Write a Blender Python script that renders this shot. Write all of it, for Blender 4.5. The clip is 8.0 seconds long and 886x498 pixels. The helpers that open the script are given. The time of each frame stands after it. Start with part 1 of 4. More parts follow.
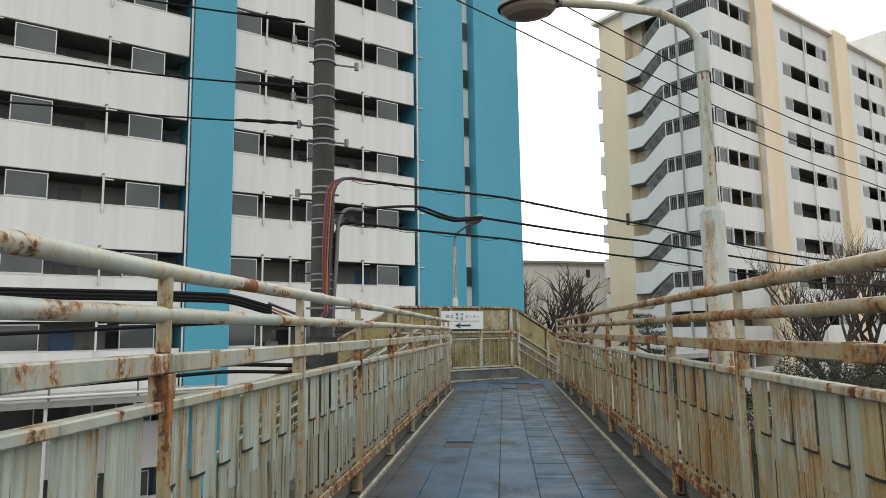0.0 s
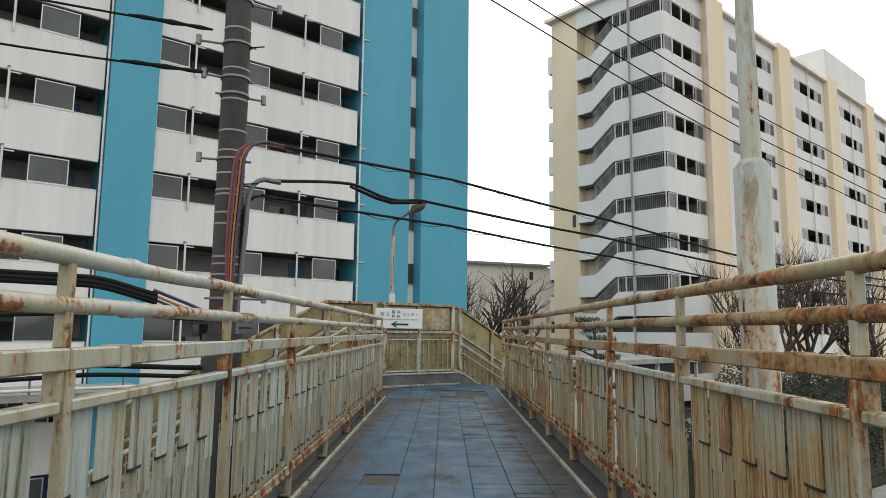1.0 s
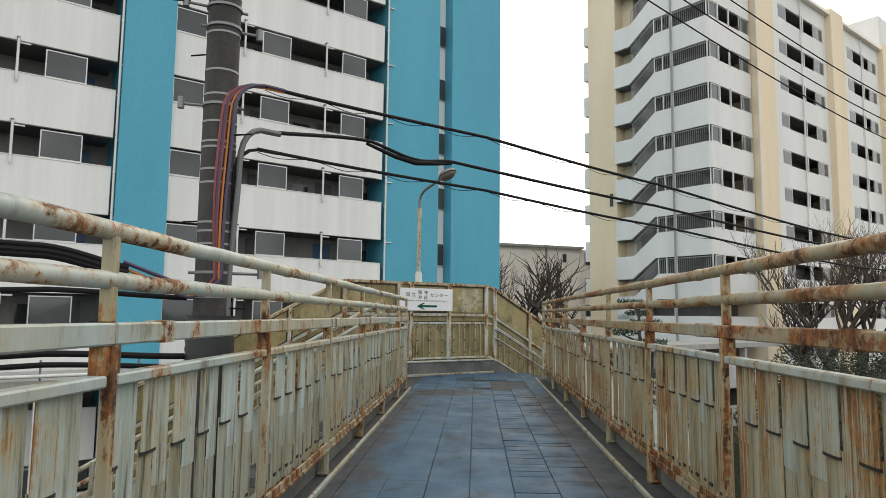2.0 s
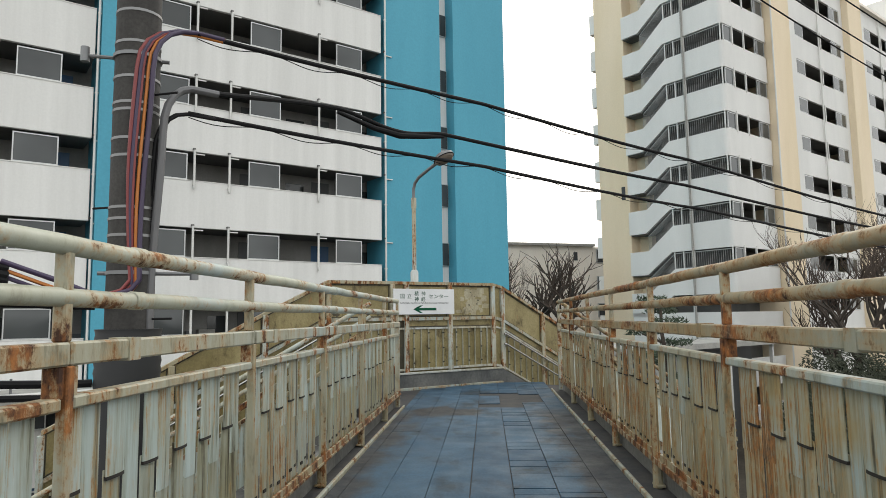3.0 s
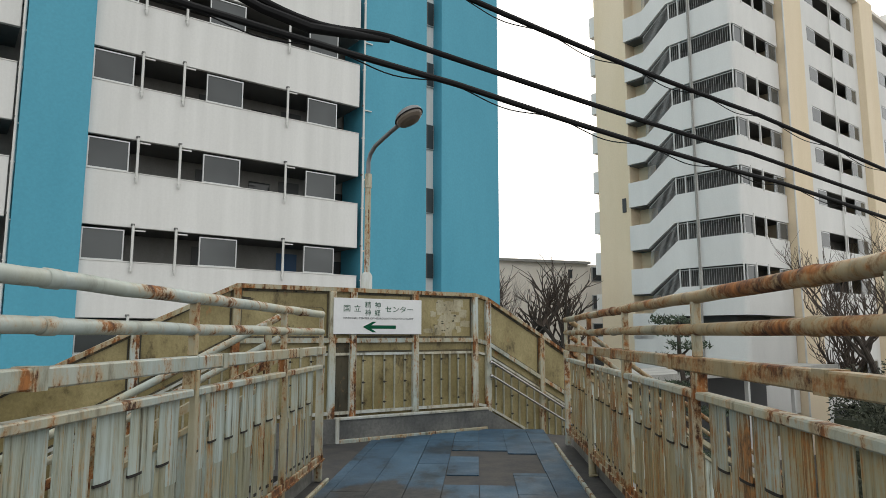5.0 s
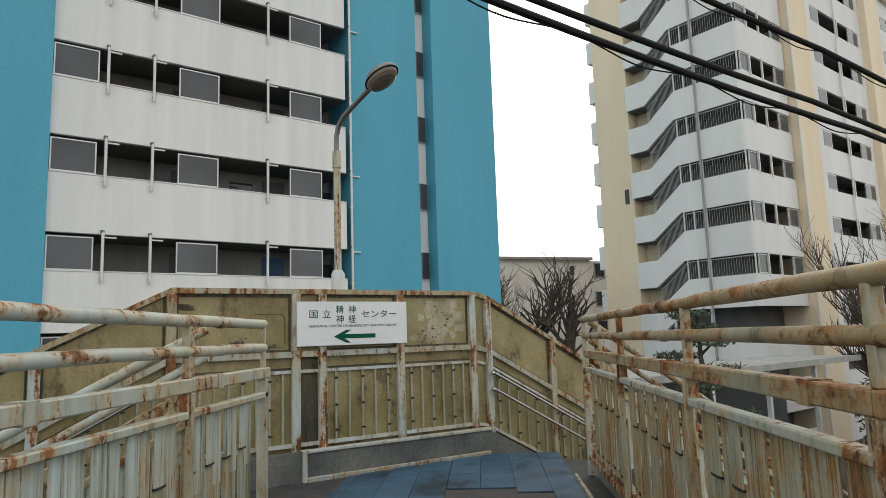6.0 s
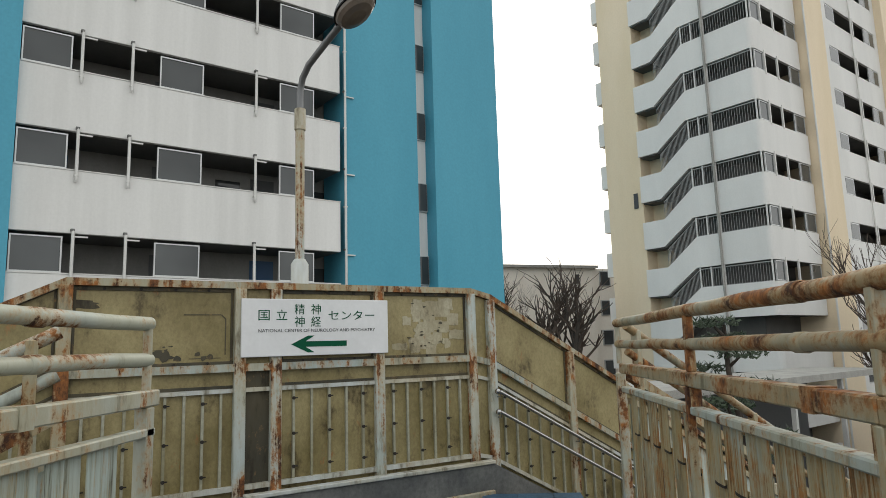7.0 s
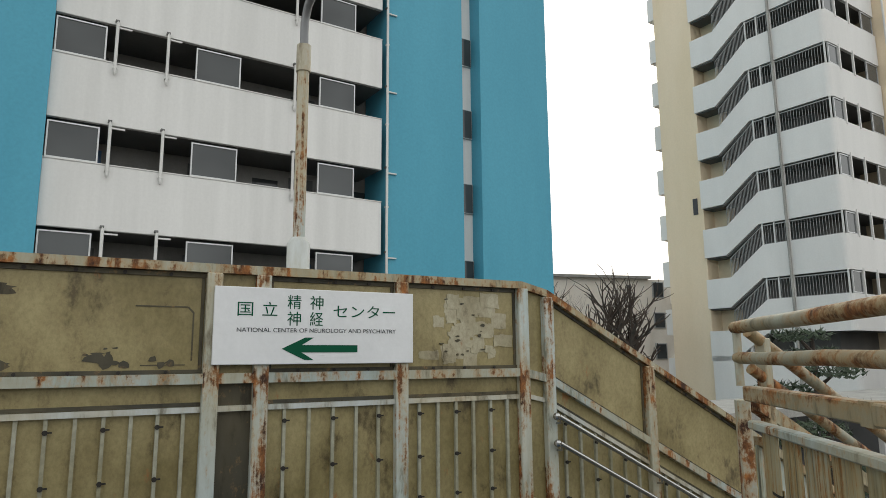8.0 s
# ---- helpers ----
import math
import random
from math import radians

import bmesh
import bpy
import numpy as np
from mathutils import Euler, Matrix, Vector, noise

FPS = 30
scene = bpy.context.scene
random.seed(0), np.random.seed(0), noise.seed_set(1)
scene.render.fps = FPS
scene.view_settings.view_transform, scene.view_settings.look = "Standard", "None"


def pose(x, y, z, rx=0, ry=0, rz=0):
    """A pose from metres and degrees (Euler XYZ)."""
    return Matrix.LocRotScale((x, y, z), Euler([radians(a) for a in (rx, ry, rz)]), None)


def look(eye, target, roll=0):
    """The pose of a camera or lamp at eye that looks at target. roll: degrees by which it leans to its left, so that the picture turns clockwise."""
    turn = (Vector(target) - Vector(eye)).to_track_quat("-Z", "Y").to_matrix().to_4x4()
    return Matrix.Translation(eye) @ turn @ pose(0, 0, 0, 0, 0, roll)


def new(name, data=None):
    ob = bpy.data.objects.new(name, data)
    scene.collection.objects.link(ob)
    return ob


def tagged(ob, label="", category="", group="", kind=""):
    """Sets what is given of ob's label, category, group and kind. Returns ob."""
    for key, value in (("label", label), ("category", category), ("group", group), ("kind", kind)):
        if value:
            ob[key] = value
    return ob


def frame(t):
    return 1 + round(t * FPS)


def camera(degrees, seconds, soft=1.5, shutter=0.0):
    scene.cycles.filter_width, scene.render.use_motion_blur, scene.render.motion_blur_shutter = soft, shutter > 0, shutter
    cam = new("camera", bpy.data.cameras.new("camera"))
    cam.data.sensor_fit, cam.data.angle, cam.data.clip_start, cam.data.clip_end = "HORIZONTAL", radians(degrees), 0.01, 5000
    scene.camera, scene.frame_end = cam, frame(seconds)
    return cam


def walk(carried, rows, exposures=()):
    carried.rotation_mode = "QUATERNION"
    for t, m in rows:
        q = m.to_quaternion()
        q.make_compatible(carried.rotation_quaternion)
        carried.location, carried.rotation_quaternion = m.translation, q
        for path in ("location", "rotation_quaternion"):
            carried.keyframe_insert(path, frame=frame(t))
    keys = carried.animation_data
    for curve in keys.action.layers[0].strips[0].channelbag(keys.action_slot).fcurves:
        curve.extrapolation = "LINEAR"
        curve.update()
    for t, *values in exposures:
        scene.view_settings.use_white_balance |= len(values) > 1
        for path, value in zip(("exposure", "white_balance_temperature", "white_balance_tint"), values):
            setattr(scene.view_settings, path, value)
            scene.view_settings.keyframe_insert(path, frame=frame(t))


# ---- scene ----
cam = camera(67.5, 8.0, soft=0.85)
PATH = [
    (0, (-0.092, -1.050, 1.185), (-0.268, 0.927, 1.432), -0.80),
    (0.5, (-0.055, -0.227, 1.163), (-0.119, 1.758, 1.403), 1.08),
    (1, (-0.085, 0.599, 1.187), (-0.093, 2.584, 1.433), 0.61),
    (1.5, (-0.134, 1.350, 1.153), (-0.208, 3.339, 1.348), 1.63),
    (3, (-0.016, 3.755, 1.180), (-0.144, 5.740, 1.385), -0.83),
    (3.5, (0.064, 4.515, 1.177), (-0.087, 6.500, 1.366), 0.26),
    (4, (0.087, 5.340, 1.236), (0.077, 7.326, 1.469), -0.24),
    (4.5, (0.114, 6.144, 1.228), (0.044, 8.125, 1.493), 1.37),
    (5, (0.140, 6.926, 1.224), (0.035, 8.907, 1.482), 0.05),
    (6.3, (0.200, 8.842, 1.292), (0.099, 10.822, 1.559), -2.02),
    (6.5, (0.200, 9.141, 1.278), (0.083, 11.116, 1.567), -1.16),
    (7, (0.203, 9.916, 1.270), (0.091, 11.892, 1.562), -1.68),
    (7.5, (0.155, 10.737, 1.278), (0.009, 12.704, 1.612), 0.85),
    (8, (0.141, 11.261, 1.264), (-0.110, 13.218, 1.588), -0.45),
]
walk(cam, [(t, look(eye, target, roll)) for t, eye, target, roll in PATH],
     [(0, 0.0), (0.5, -0.1), (1.0, -0.06), (1.5, 0.0), (3.0, 0.13), (3.5, 0.05), (4.0, 0.02), (4.5, -0.03), (5.0, -0.08), (6.5, -0.1), (7.0, -0.11), (7.5, -0.14), (8.0, -0.11)])

# ---- world, sun ----
world = bpy.data.worlds.new("overcast")
scene.world = world
world.use_nodes = True
wn, wl = world.node_tree.nodes, world.node_tree.links
sky = wn.new("ShaderNodeTexSky")
sky.sky_type, sky.sun_disc = "NISHITA", False
sky.sun_elevation, sky.sun_rotation = radians(28), radians(20)
sky.dust_density, sky.ozone_density, sky.air_density = 4.0, 0.6, 1.0
cloud = wn.new("ShaderNodeMix")
cloud.data_type = "RGBA"
cloud.inputs["Factor"].default_value = 0.86
cloud.inputs["B"].default_value = (10.5, 10.6, 10.3, 1)
wl.new(sky.outputs[0], cloud.inputs["A"])
wl.new(cloud.outputs["Result"], wn["Background"].inputs["Color"])
wn["Background"].inputs["Strength"].default_value = 0.15
sun = new("sun", bpy.data.lights.new("sun", "SUN"))
sun.data.energy, sun.data.angle, sun.data.color = 0.7, radians(25), (1.0, 0.94, 0.86)
sun.matrix_world = look((0, 0, 60), (-12, -34, 36))

# ---- materials ----
def material(name, rough=0.6, metal=0.0):
    m = bpy.data.materials.new(name)
    m.use_nodes = True
    b = m.node_tree.nodes["Principled BSDF"]
    b.inputs["Roughness"].default_value, b.inputs["Metallic"].default_value = rough, metal
    return m, m.node_tree.nodes, m.node_tree.links, b


def noise_at(n, l, scale, stretch=(1, 1, 1), detail=4.0, rough=0.55):
    g = n.new("ShaderNodeNewGeometry")
    mp = n.new("ShaderNodeMapping")
    mp.inputs["Scale"].default_value = stretch
    t = n.new("ShaderNodeTexNoise")
    t.inputs["Scale"].default_value, t.inputs["Detail"].default_value = scale, detail
    t.inputs["Roughness"].default_value = rough
    l.new(g.outputs["Position"], mp.inputs["Vector"])
    l.new(mp.outputs["Vector"], t.inputs["Vector"])
    return t.outputs["Fac"]


def ramp(n, l, src, stops):
    r = n.new("ShaderNodeValToRGB")
    while len(r.color_ramp.elements) < len(stops):
        r.color_ramp.elements.new(0.5)
    for e, (p, c) in zip(r.color_ramp.elements, stops):
        e.position = p
        e.color = (*c, 1) if not isinstance(c, (int, float)) else (c, c, c, 1)
    l.new(src, r.inputs["Fac"])
    return r.outputs["Color"]


def mix(n, l, fac, a, b, mode="MIX"):
    x = n.new("ShaderNodeMix")
    x.data_type, x.blend_type = "RGBA", mode
    for sock, val in ((x.inputs["Factor"], fac), (x.inputs["A"], a), (x.inputs["B"], b)):
        if isinstance(val, tuple):
            sock.default_value = (*val, 1)
        elif isinstance(val, (int, float)):
            sock.default_value = val
        else:
            l.new(val, sock)
    return x.outputs["Result"]


def maths(n, l, op, a, b):
    x = n.new("ShaderNodeMath")
    x.operation = op
    for sock, val in ((x.inputs[0], a), (x.inputs[1], b)):
        if isinstance(val, (int, float)):
            sock.default_value = val
        else:
            l.new(val, sock)
    return x.outputs[0]


def bump(n, l, b, height, strength=0.3, dist=0.01):
    x = n.new("ShaderNodeBump")
    x.inputs["Strength"].default_value, x.inputs["Distance"].default_value = strength, dist
    l.new(height, x.inputs["Height"])
    l.new(x.outputs["Normal"], b.inputs["Normal"])


def rusty(name, paint_a, paint_b, lo, hi, streak=(5, 5, 1.1), scale=1.6, rough=0.5, grime=1.0, joints=()):
    """Old paint in two tints with rust that runs down; rust where the noise passes lo to hi, more of it round the joint heights."""
    m, n, l, b = material(name, rough)
    big = noise_at(n, l, 1.1, (1, 1, 0.6), 3)
    run = noise_at(n, l, scale, streak, 6, 0.62)
    fine = noise_at(n, l, 34, (1, 1, 0.7), 5, 0.7)
    patch = noise_at(n, l, 3.3, (1, 1, 1), 4)
    s = maths(n, l, "ADD", maths(n, l, "MULTIPLY", run, 0.55), maths(n, l, "ADD", maths(n, l, "MULTIPLY", fine, 0.27), maths(n, l, "MULTIPLY", patch, 0.18)))
    if joints:
        pos = n.new("ShaderNodeNewGeometry")
        xyz = n.new("ShaderNodeSeparateXYZ")
        l.new(pos.outputs["Position"], xyz.inputs[0])
        for z in joints:
            near = maths(n, l, "ABSOLUTE", maths(n, l, "SUBTRACT", xyz.outputs["Z"], z), 0.0)
            s = maths(n, l, "ADD", s, ramp(n, l, near, [(0.01, 0.06), (0.12, 0.0)]))
    fac = ramp(n, l, s, [(lo, 0.0), (hi, 1.0)])
    stain = ramp(n, l, s, [(lo - 0.05, 0.0), (hi, 0.8)])
    paint = mix(n, l, ramp(n, l, big, [(0.42, 0.0), (0.58, 1.0)]), paint_a, paint_b)
    dirt = ramp(n, l, noise_at(n, l, 9, (1, 1, 0.25), 6, 0.7), [(0.34, (0.34, 0.3, 0.23)), (0.46, (0.78, 0.76, 0.7)), (0.56, (0.84, 0.84, 0.83)), (0.7, (0.97, 0.97, 0.97))])
    paint = mix(n, l, grime, paint, dirt, "MULTIPLY")
    paint = mix(n, l, stain, paint, (0.38, 0.22, 0.075))
    rust = mix(n, l, ramp(n, l, noise_at(n, l, 15, (1, 1, 0.6), 5, 0.7), [(0.4, 0.0), (0.66, 1.0)]), (0.045, 0.019, 0.01), (0.34, 0.13, 0.034))
    l.new(mix(n, l, fac, paint, rust), b.inputs["Base Color"])
    l.new(ramp(n, l, fac, [(0.0, rough), (1.0, 0.88)]), b.inputs["Roughness"])
    bump(n, l, b, maths(n, l, "ADD", fine, maths(n, l, "MULTIPLY", fac, 0.5)), 0.35, 0.004)
    return m


def slat_paint(name, tints, lo, hi, fade=(0.38, 0.44, 0.45), faded=0.5):
    """Pressed slats: each takes its own tint and its own share of rust, with grime that runs down."""
    m, n, l, b = material(name, 0.5)
    oi = n.new("ShaderNodeObjectInfo")
    tone = ramp(n, l, oi.outputs["Random"], [(i / (len(tints) - 1), c) for i, c in enumerate(tints)])
    bleach = ramp(n, l, noise_at(n, l, 1.3, (1, 1.2, 1.6), 4, 0.6), [(0.42, 0.0), (0.6, 1.0)])
    tone = mix(n, l, maths(n, l, "MULTIPLY", bleach, faded), tone, fade)
    dirt = ramp(n, l, noise_at(n, l, 2.4, (9, 9, 0.5), 6, 0.7), [(0.36, (0.16, 0.13, 0.09)), (0.44, (0.66, 0.63, 0.55)), (0.54, (0.84, 0.84, 0.82)), (0.68, (0.96, 0.96, 0.96))])
    tone = mix(n, l, 1.0, tone, dirt, "MULTIPLY")
    run = noise_at(n, l, 2.0, (30, 30, 0.8), 6, 0.68)
    patch = noise_at(n, l, 1.9, (1, 1, 1.4), 4)
    fine = noise_at(n, l, 38, (1, 1, 0.6), 5, 0.7)
    share = ramp(n, l, maths(n, l, "FRACT", maths(n, l, "MULTIPLY", oi.outputs["Random"], 7.31), 0.0), [(0.0, 0.0), (0.7, 0.01), (0.85, 0.04), (1.0, 0.06)])
    f = maths(n, l, "ADD", maths(n, l, "MULTIPLY", run, 0.5), maths(n, l, "ADD", maths(n, l, "MULTIPLY", patch, 0.3), maths(n, l, "MULTIPLY", fine, 0.2)))
    f = maths(n, l, "ADD", f, share)
    fac = ramp(n, l, f, [(lo, 0.0), (hi, 0.85)])
    tone = mix(n, l, ramp(n, l, f, [(lo - 0.07, 0.0), (hi, 0.85)]), tone, (0.4, 0.255, 0.085))
    rust = mix(n, l, ramp(n, l, fine, [(0.4, 0.0), (0.62, 1.0)]), (0.05, 0.021, 0.011), (0.33, 0.135, 0.036))
    l.new(mix(n, l, fac, tone, rust), b.inputs["Base Color"])
    l.new(ramp(n, l, fac, [(0.0, 0.45), (1.0, 0.9)]), b.inputs["Roughness"])
    bump(n, l, b, fine, 0.3, 0.004)
    return m


def worn(name, col_a, col_b, rough=0.6, scale=2.0, stretch=(1, 1, 1), fine=40, depth=0.15, spec=0.5):
    """One surface in two near tints, with grain and faint relief."""
    m, n, l, b = material(name, rough)
    b.inputs["Specular IOR Level"].default_value = spec
    f = noise_at(n, l, scale, stretch, 5, 0.6)
    g = noise_at(n, l, fine, (1, 1, 1), 4, 0.6)
    c = mix(n, l, ramp(n, l, f, [(0.35, 0.0), (0.65, 1.0)]), col_a, col_b)
    c = mix(n, l, 1.0, c, ramp(n, l, g, [(0.3, 1 - depth), (0.7, 1.0)]), "MULTIPLY")
    l.new(c, b.inputs["Base Color"])
    bump(n, l, b, g, 0.2, 0.004)
    return m


def plain(name, col, rough=0.5, metal=0.0):
    m, n, l, b = material(name, rough, metal)
    b.inputs["Base Color"].default_value = (*col, 1)
    return m


def sheet_paint(name, dull, bright):
    """Faded flat sheet paint with dark blotches of dirt and a few rust spots."""
    m, n, l, b = material(name, 0.5)
    tone = mix(n, l, ramp(n, l, noise_at(n, l, 1.6, (1, 1, 1), 4), [(0.38, 0.0), (0.6, 1.0)]), dull, bright)
    dirt = ramp(n, l, noise_at(n, l, 4.5, (1, 1, 0.6), 7, 0.7), [(0.34, (0.3, 0.27, 0.22)), (0.44, (0.8, 0.78, 0.74)), (0.56, (0.9, 0.9, 0.88)), (0.7, (1.0, 1.0, 1.0))])
    fine = noise_at(n, l, 42, (1, 1, 0.8), 5, 0.7)
    tone = mix(n, l, 1.0, tone, dirt, "MULTIPLY")
    tone = mix(n, l, 1.0, tone, ramp(n, l, fine, [(0.32, (0.78, 0.77, 0.74)), (0.6, (1.03, 1.03, 1.03))]), "MULTIPLY")
    spots = ramp(n, l, noise_at(n, l, 6.5, (1, 1, 0.5), 7, 0.72), [(0.64, 0.0), (0.7, 0.9)])
    l.new(mix(n, l, spots, tone, (0.3, 0.13, 0.04)), b.inputs["Base Color"])
    bump(n, l, b, fine, 0.25, 0.004)
    return m


M_PAINT = rusty("rusty_pale_paint", (0.41, 0.47, 0.455), (0.44, 0.43, 0.34), 0.545, 0.585)
M_PIPE = rusty("rusty_pipe_paint", (0.4, 0.455, 0.44), (0.42, 0.43, 0.35), 0.54, 0.585, (2.6, 1.0, 2.6), 2.6, grime=0.55)
M_PIPE_R = rusty("rusted_pipe", (0.34, 0.34, 0.27), (0.35, 0.28, 0.165), 0.49, 0.565, (2.6, 1.0, 2.6), 2.6)
M_POST = rusty("rusty_post_paint", (0.41, 0.37, 0.25), (0.43, 0.42, 0.33), 0.525, 0.575, (5, 5, 0.7), 2.0, joints=(1.09, 0.96, 0.18, 1.7))
M_WPOST = rusty("rusty_white_post", (0.5, 0.57, 0.56), (0.52, 0.5, 0.4), 0.535, 0.585, (7, 7, 0.8), 2.2, joints=(1.15, 1.71, 0.31))
M_LAMPPOLE = rusty("rust_streaked_lamp_pole", (0.5, 0.55, 0.53), (0.5, 0.47, 0.36), 0.555, 0.6, (11, 11, 0.5), 2.2, joints=(3.03,))
M_LAMPPOST = rusty("pale_blue_lamp_paint", (0.36, 0.46, 0.49), (0.46, 0.49, 0.46), 0.555, 0.6, (5, 5, 0.6), 2.0)
M_SLAT = slat_paint("slat_paint", [(0.46, 0.48, 0.4), (0.46, 0.53, 0.49), (0.48, 0.56, 0.54), (0.46, 0.5, 0.44)], 0.575, 0.62, (0.5, 0.58, 0.57), 0.9)
M_SLAT_R = slat_paint("stained_slat_paint", [(0.4, 0.33, 0.18), (0.4, 0.39, 0.28), (0.4, 0.35, 0.22), (0.41, 0.43, 0.35)], 0.53, 0.59, (0.41, 0.5, 0.49), 0.9)
M_SLAT_LOW = slat_paint("lower_slat_paint", [(0.34, 0.33, 0.22), (0.36, 0.365, 0.28), (0.38, 0.4, 0.32), (0.35, 0.34, 0.23)], 0.575, 0.62, (0.41, 0.45, 0.41), 0.7)
M_SLAT_R_LOW = slat_paint("stained_lower_slat_paint", [(0.37, 0.3, 0.155), (0.36, 0.335, 0.22), (0.38, 0.315, 0.18), (0.37, 0.36, 0.26)], 0.535, 0.59, (0.41, 0.43, 0.36), 0.7)
M_SEAM_SLOT_SHADE = rusty("dirty_seam_and_slot_shade", (0.05, 0.047, 0.033), (0.1, 0.085, 0.05), 0.6, 0.68, (2, 2, 2), 5.0, 0.7)
M_CLIP_LAP_SHADE = plain("dark_clip_and_lap_shade", (0.02, 0.017, 0.014), 0.8)
M_WHITE_STEEL = rusty("white_steel_paint", (0.55, 0.58, 0.57), (0.55, 0.52, 0.42), 0.6, 0.7, (2, 2, 1), 2.0)
M_OLIVE = sheet_paint("faded_yellow_panel", (0.235, 0.19, 0.077), (0.355, 0.297, 0.145))
M_SCRAPE = sheet_paint("scraped_panel_paint", (0.3, 0.265, 0.155), (0.46, 0.42, 0.3))
M_CONC = worn("wet_concrete", (0.1, 0.105, 0.105), (0.2, 0.2, 0.19), 0.7, 2.5, (1, 1, 0.7), 30, 0.35)
M_CONC_S = worn("stained_concrete", (0.15, 0.155, 0.15), (0.27, 0.27, 0.25), 0.75, 2.0, (1, 1, 1.0), 26, 0.35)
M_CONC_L = worn("pale_concrete", (0.3, 0.3, 0.28), (0.42, 0.41, 0.38), 0.8, 1.5, (1, 1, 0.6), 25, 0.25)
M_RIB = worn("pale_rib_paint", (0.3, 0.28, 0.18), (0.42, 0.42, 0.34), 0.5, 3.0, (1, 1, 0.4), 30, 0.3)
M_WHITE = worn("white_wall_paint", (0.66, 0.66, 0.645), (0.745, 0.745, 0.73), 0.7, 0.7, (2.5, 2.5, 0.12), 14, 0.05, 0.3)
M_WHITE_B = worn("bright_wall_paint", (0.67, 0.67, 0.655), (0.74, 0.738, 0.72), 0.7, 0.55, (1, 1, 0.25), 14, 0.05, 0.3)
M_BLUE = worn("blue_wall_paint", (0.072, 0.325, 0.45), (0.085, 0.355, 0.485), 0.6, 0.5, (1, 1, 0.2), 12, 0.1, 0.35)
M_BEIGE = worn("beige_wall_paint", (0.73, 0.61, 0.43), (0.79, 0.67, 0.5), 0.7, 0.5, (1, 1, 0.2), 12, 0.06, 0.3)
M_CREAM = worn("cream_wall_paint", (0.82, 0.76, 0.67), (0.87, 0.82, 0.74), 0.7, 0.4, (1, 1, 0.3), 8, 0.08, 0.3)
# greys lowered so colour deepens the recess shade; the second is the lit copy
M_SOFFIT_SHADE = worn("shade_darkened_grey", (0.12, 0.12, 0.117), (0.165, 0.165, 0.157), 0.75, 0.8, (1, 1, 0.4), 18, 0.12)
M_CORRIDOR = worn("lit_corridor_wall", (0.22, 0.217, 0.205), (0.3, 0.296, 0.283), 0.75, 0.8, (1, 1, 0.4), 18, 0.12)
M_DOOR = plain("steel_door_paint", (0.11, 0.115, 0.12), 0.45)
M_DOOR_B = plain("blue_door_paint", (0.05, 0.12, 0.24), 0.45)
M_BARS = plain("grey_railing_paint", (0.3, 0.3, 0.295), 0.5)
M_ALU = plain("aluminium", (0.5, 0.51, 0.51), 0.42, 0.6)
M_CHROME = plain("polished_steel", (0.42, 0.42, 0.41), 0.22, 1.0)
M_WPIPE = worn("white_drain_pipe", (0.6, 0.6, 0.58), (0.7, 0.7, 0.68), 0.45, 3.0, (1, 1, 0.3), 30, 0.1)
M_CABLE = plain("black_cable", (0.009, 0.009, 0.01), 0.7)
M_CABLE.node_tree.nodes["Principled BSDF"].inputs["Specular IOR Level"].default_value = 0.2
M_CABLE_R = plain("red_conduit", (0.2, 0.035, 0.035), 0.45)
M_CABLE_O = plain("orange_conduit", (0.42, 0.14, 0.02), 0.45)
M_CABLE_P = plain("purple_conduit", (0.05, 0.035, 0.075), 0.5)
M_CABLE_G = plain("grey_conduit", (0.13, 0.13, 0.135), 0.55)
M_POLE = worn("concrete_pole", (0.036, 0.034, 0.032), (0.07, 0.066, 0.062), 0.85, 3.0, (1, 1, 0.3), 40, 0.35)
M_SLEEVE = plain("black_guard_plastic", (0.022, 0.023, 0.025), 0.55)
M_BAND = plain("steel_band", (0.22, 0.22, 0.22), 0.45, 0.9)
M_STEEL = plain("galvanised_steel", (0.2, 0.205, 0.21), 0.5, 0.7)
M_SIGN = worn("white_sign_plate", (0.66, 0.67, 0.68), (0.72, 0.73, 0.74), 0.35, 2.0, (1, 1, 1), 30, 0.05)
M_GREEN = plain("green_sign_ink", (0.001, 0.075, 0.036), 0.6)
M_GREEN.node_tree.nodes["Principled BSDF"].inputs["Specular IOR Level"].default_value = 0.15
M_INK = plain("dark_ink", (0.035, 0.04, 0.045), 0.6)
M_LAMP = plain("lamp_glass", (0.16, 0.13, 0.105), 0.2)
M_ASPH = worn("asphalt", (0.05, 0.05, 0.052), (0.075, 0.073, 0.07), 0.9, 0.8, (1, 1, 1), 60, 0.3)
M_SOIL = worn("ground_soil", (0.07, 0.06, 0.045), (0.12, 0.1, 0.075), 0.95, 0.5, (1, 1, 1), 6, 0.4)
M_BARK = worn("tree_bark", (0.045, 0.036, 0.03), (0.1, 0.08, 0.065), 0.95, 6.0, (1, 1, 0.4), 40, 0.4)
M_TWIG = plain("twig_bark", (0.075, 0.055, 0.043), 0.9)
M_LEAF = worn("pine_leaf", (0.018, 0.035, 0.014), (0.04, 0.065, 0.03), 0.7, 5.0, (1, 1, 1), 30, 0.3)
M_HEDGE = worn("hedge_leaf", (0.025, 0.035, 0.018), (0.05, 0.055, 0.03), 0.85, 4.0, (1, 1, 1), 30, 0.4)

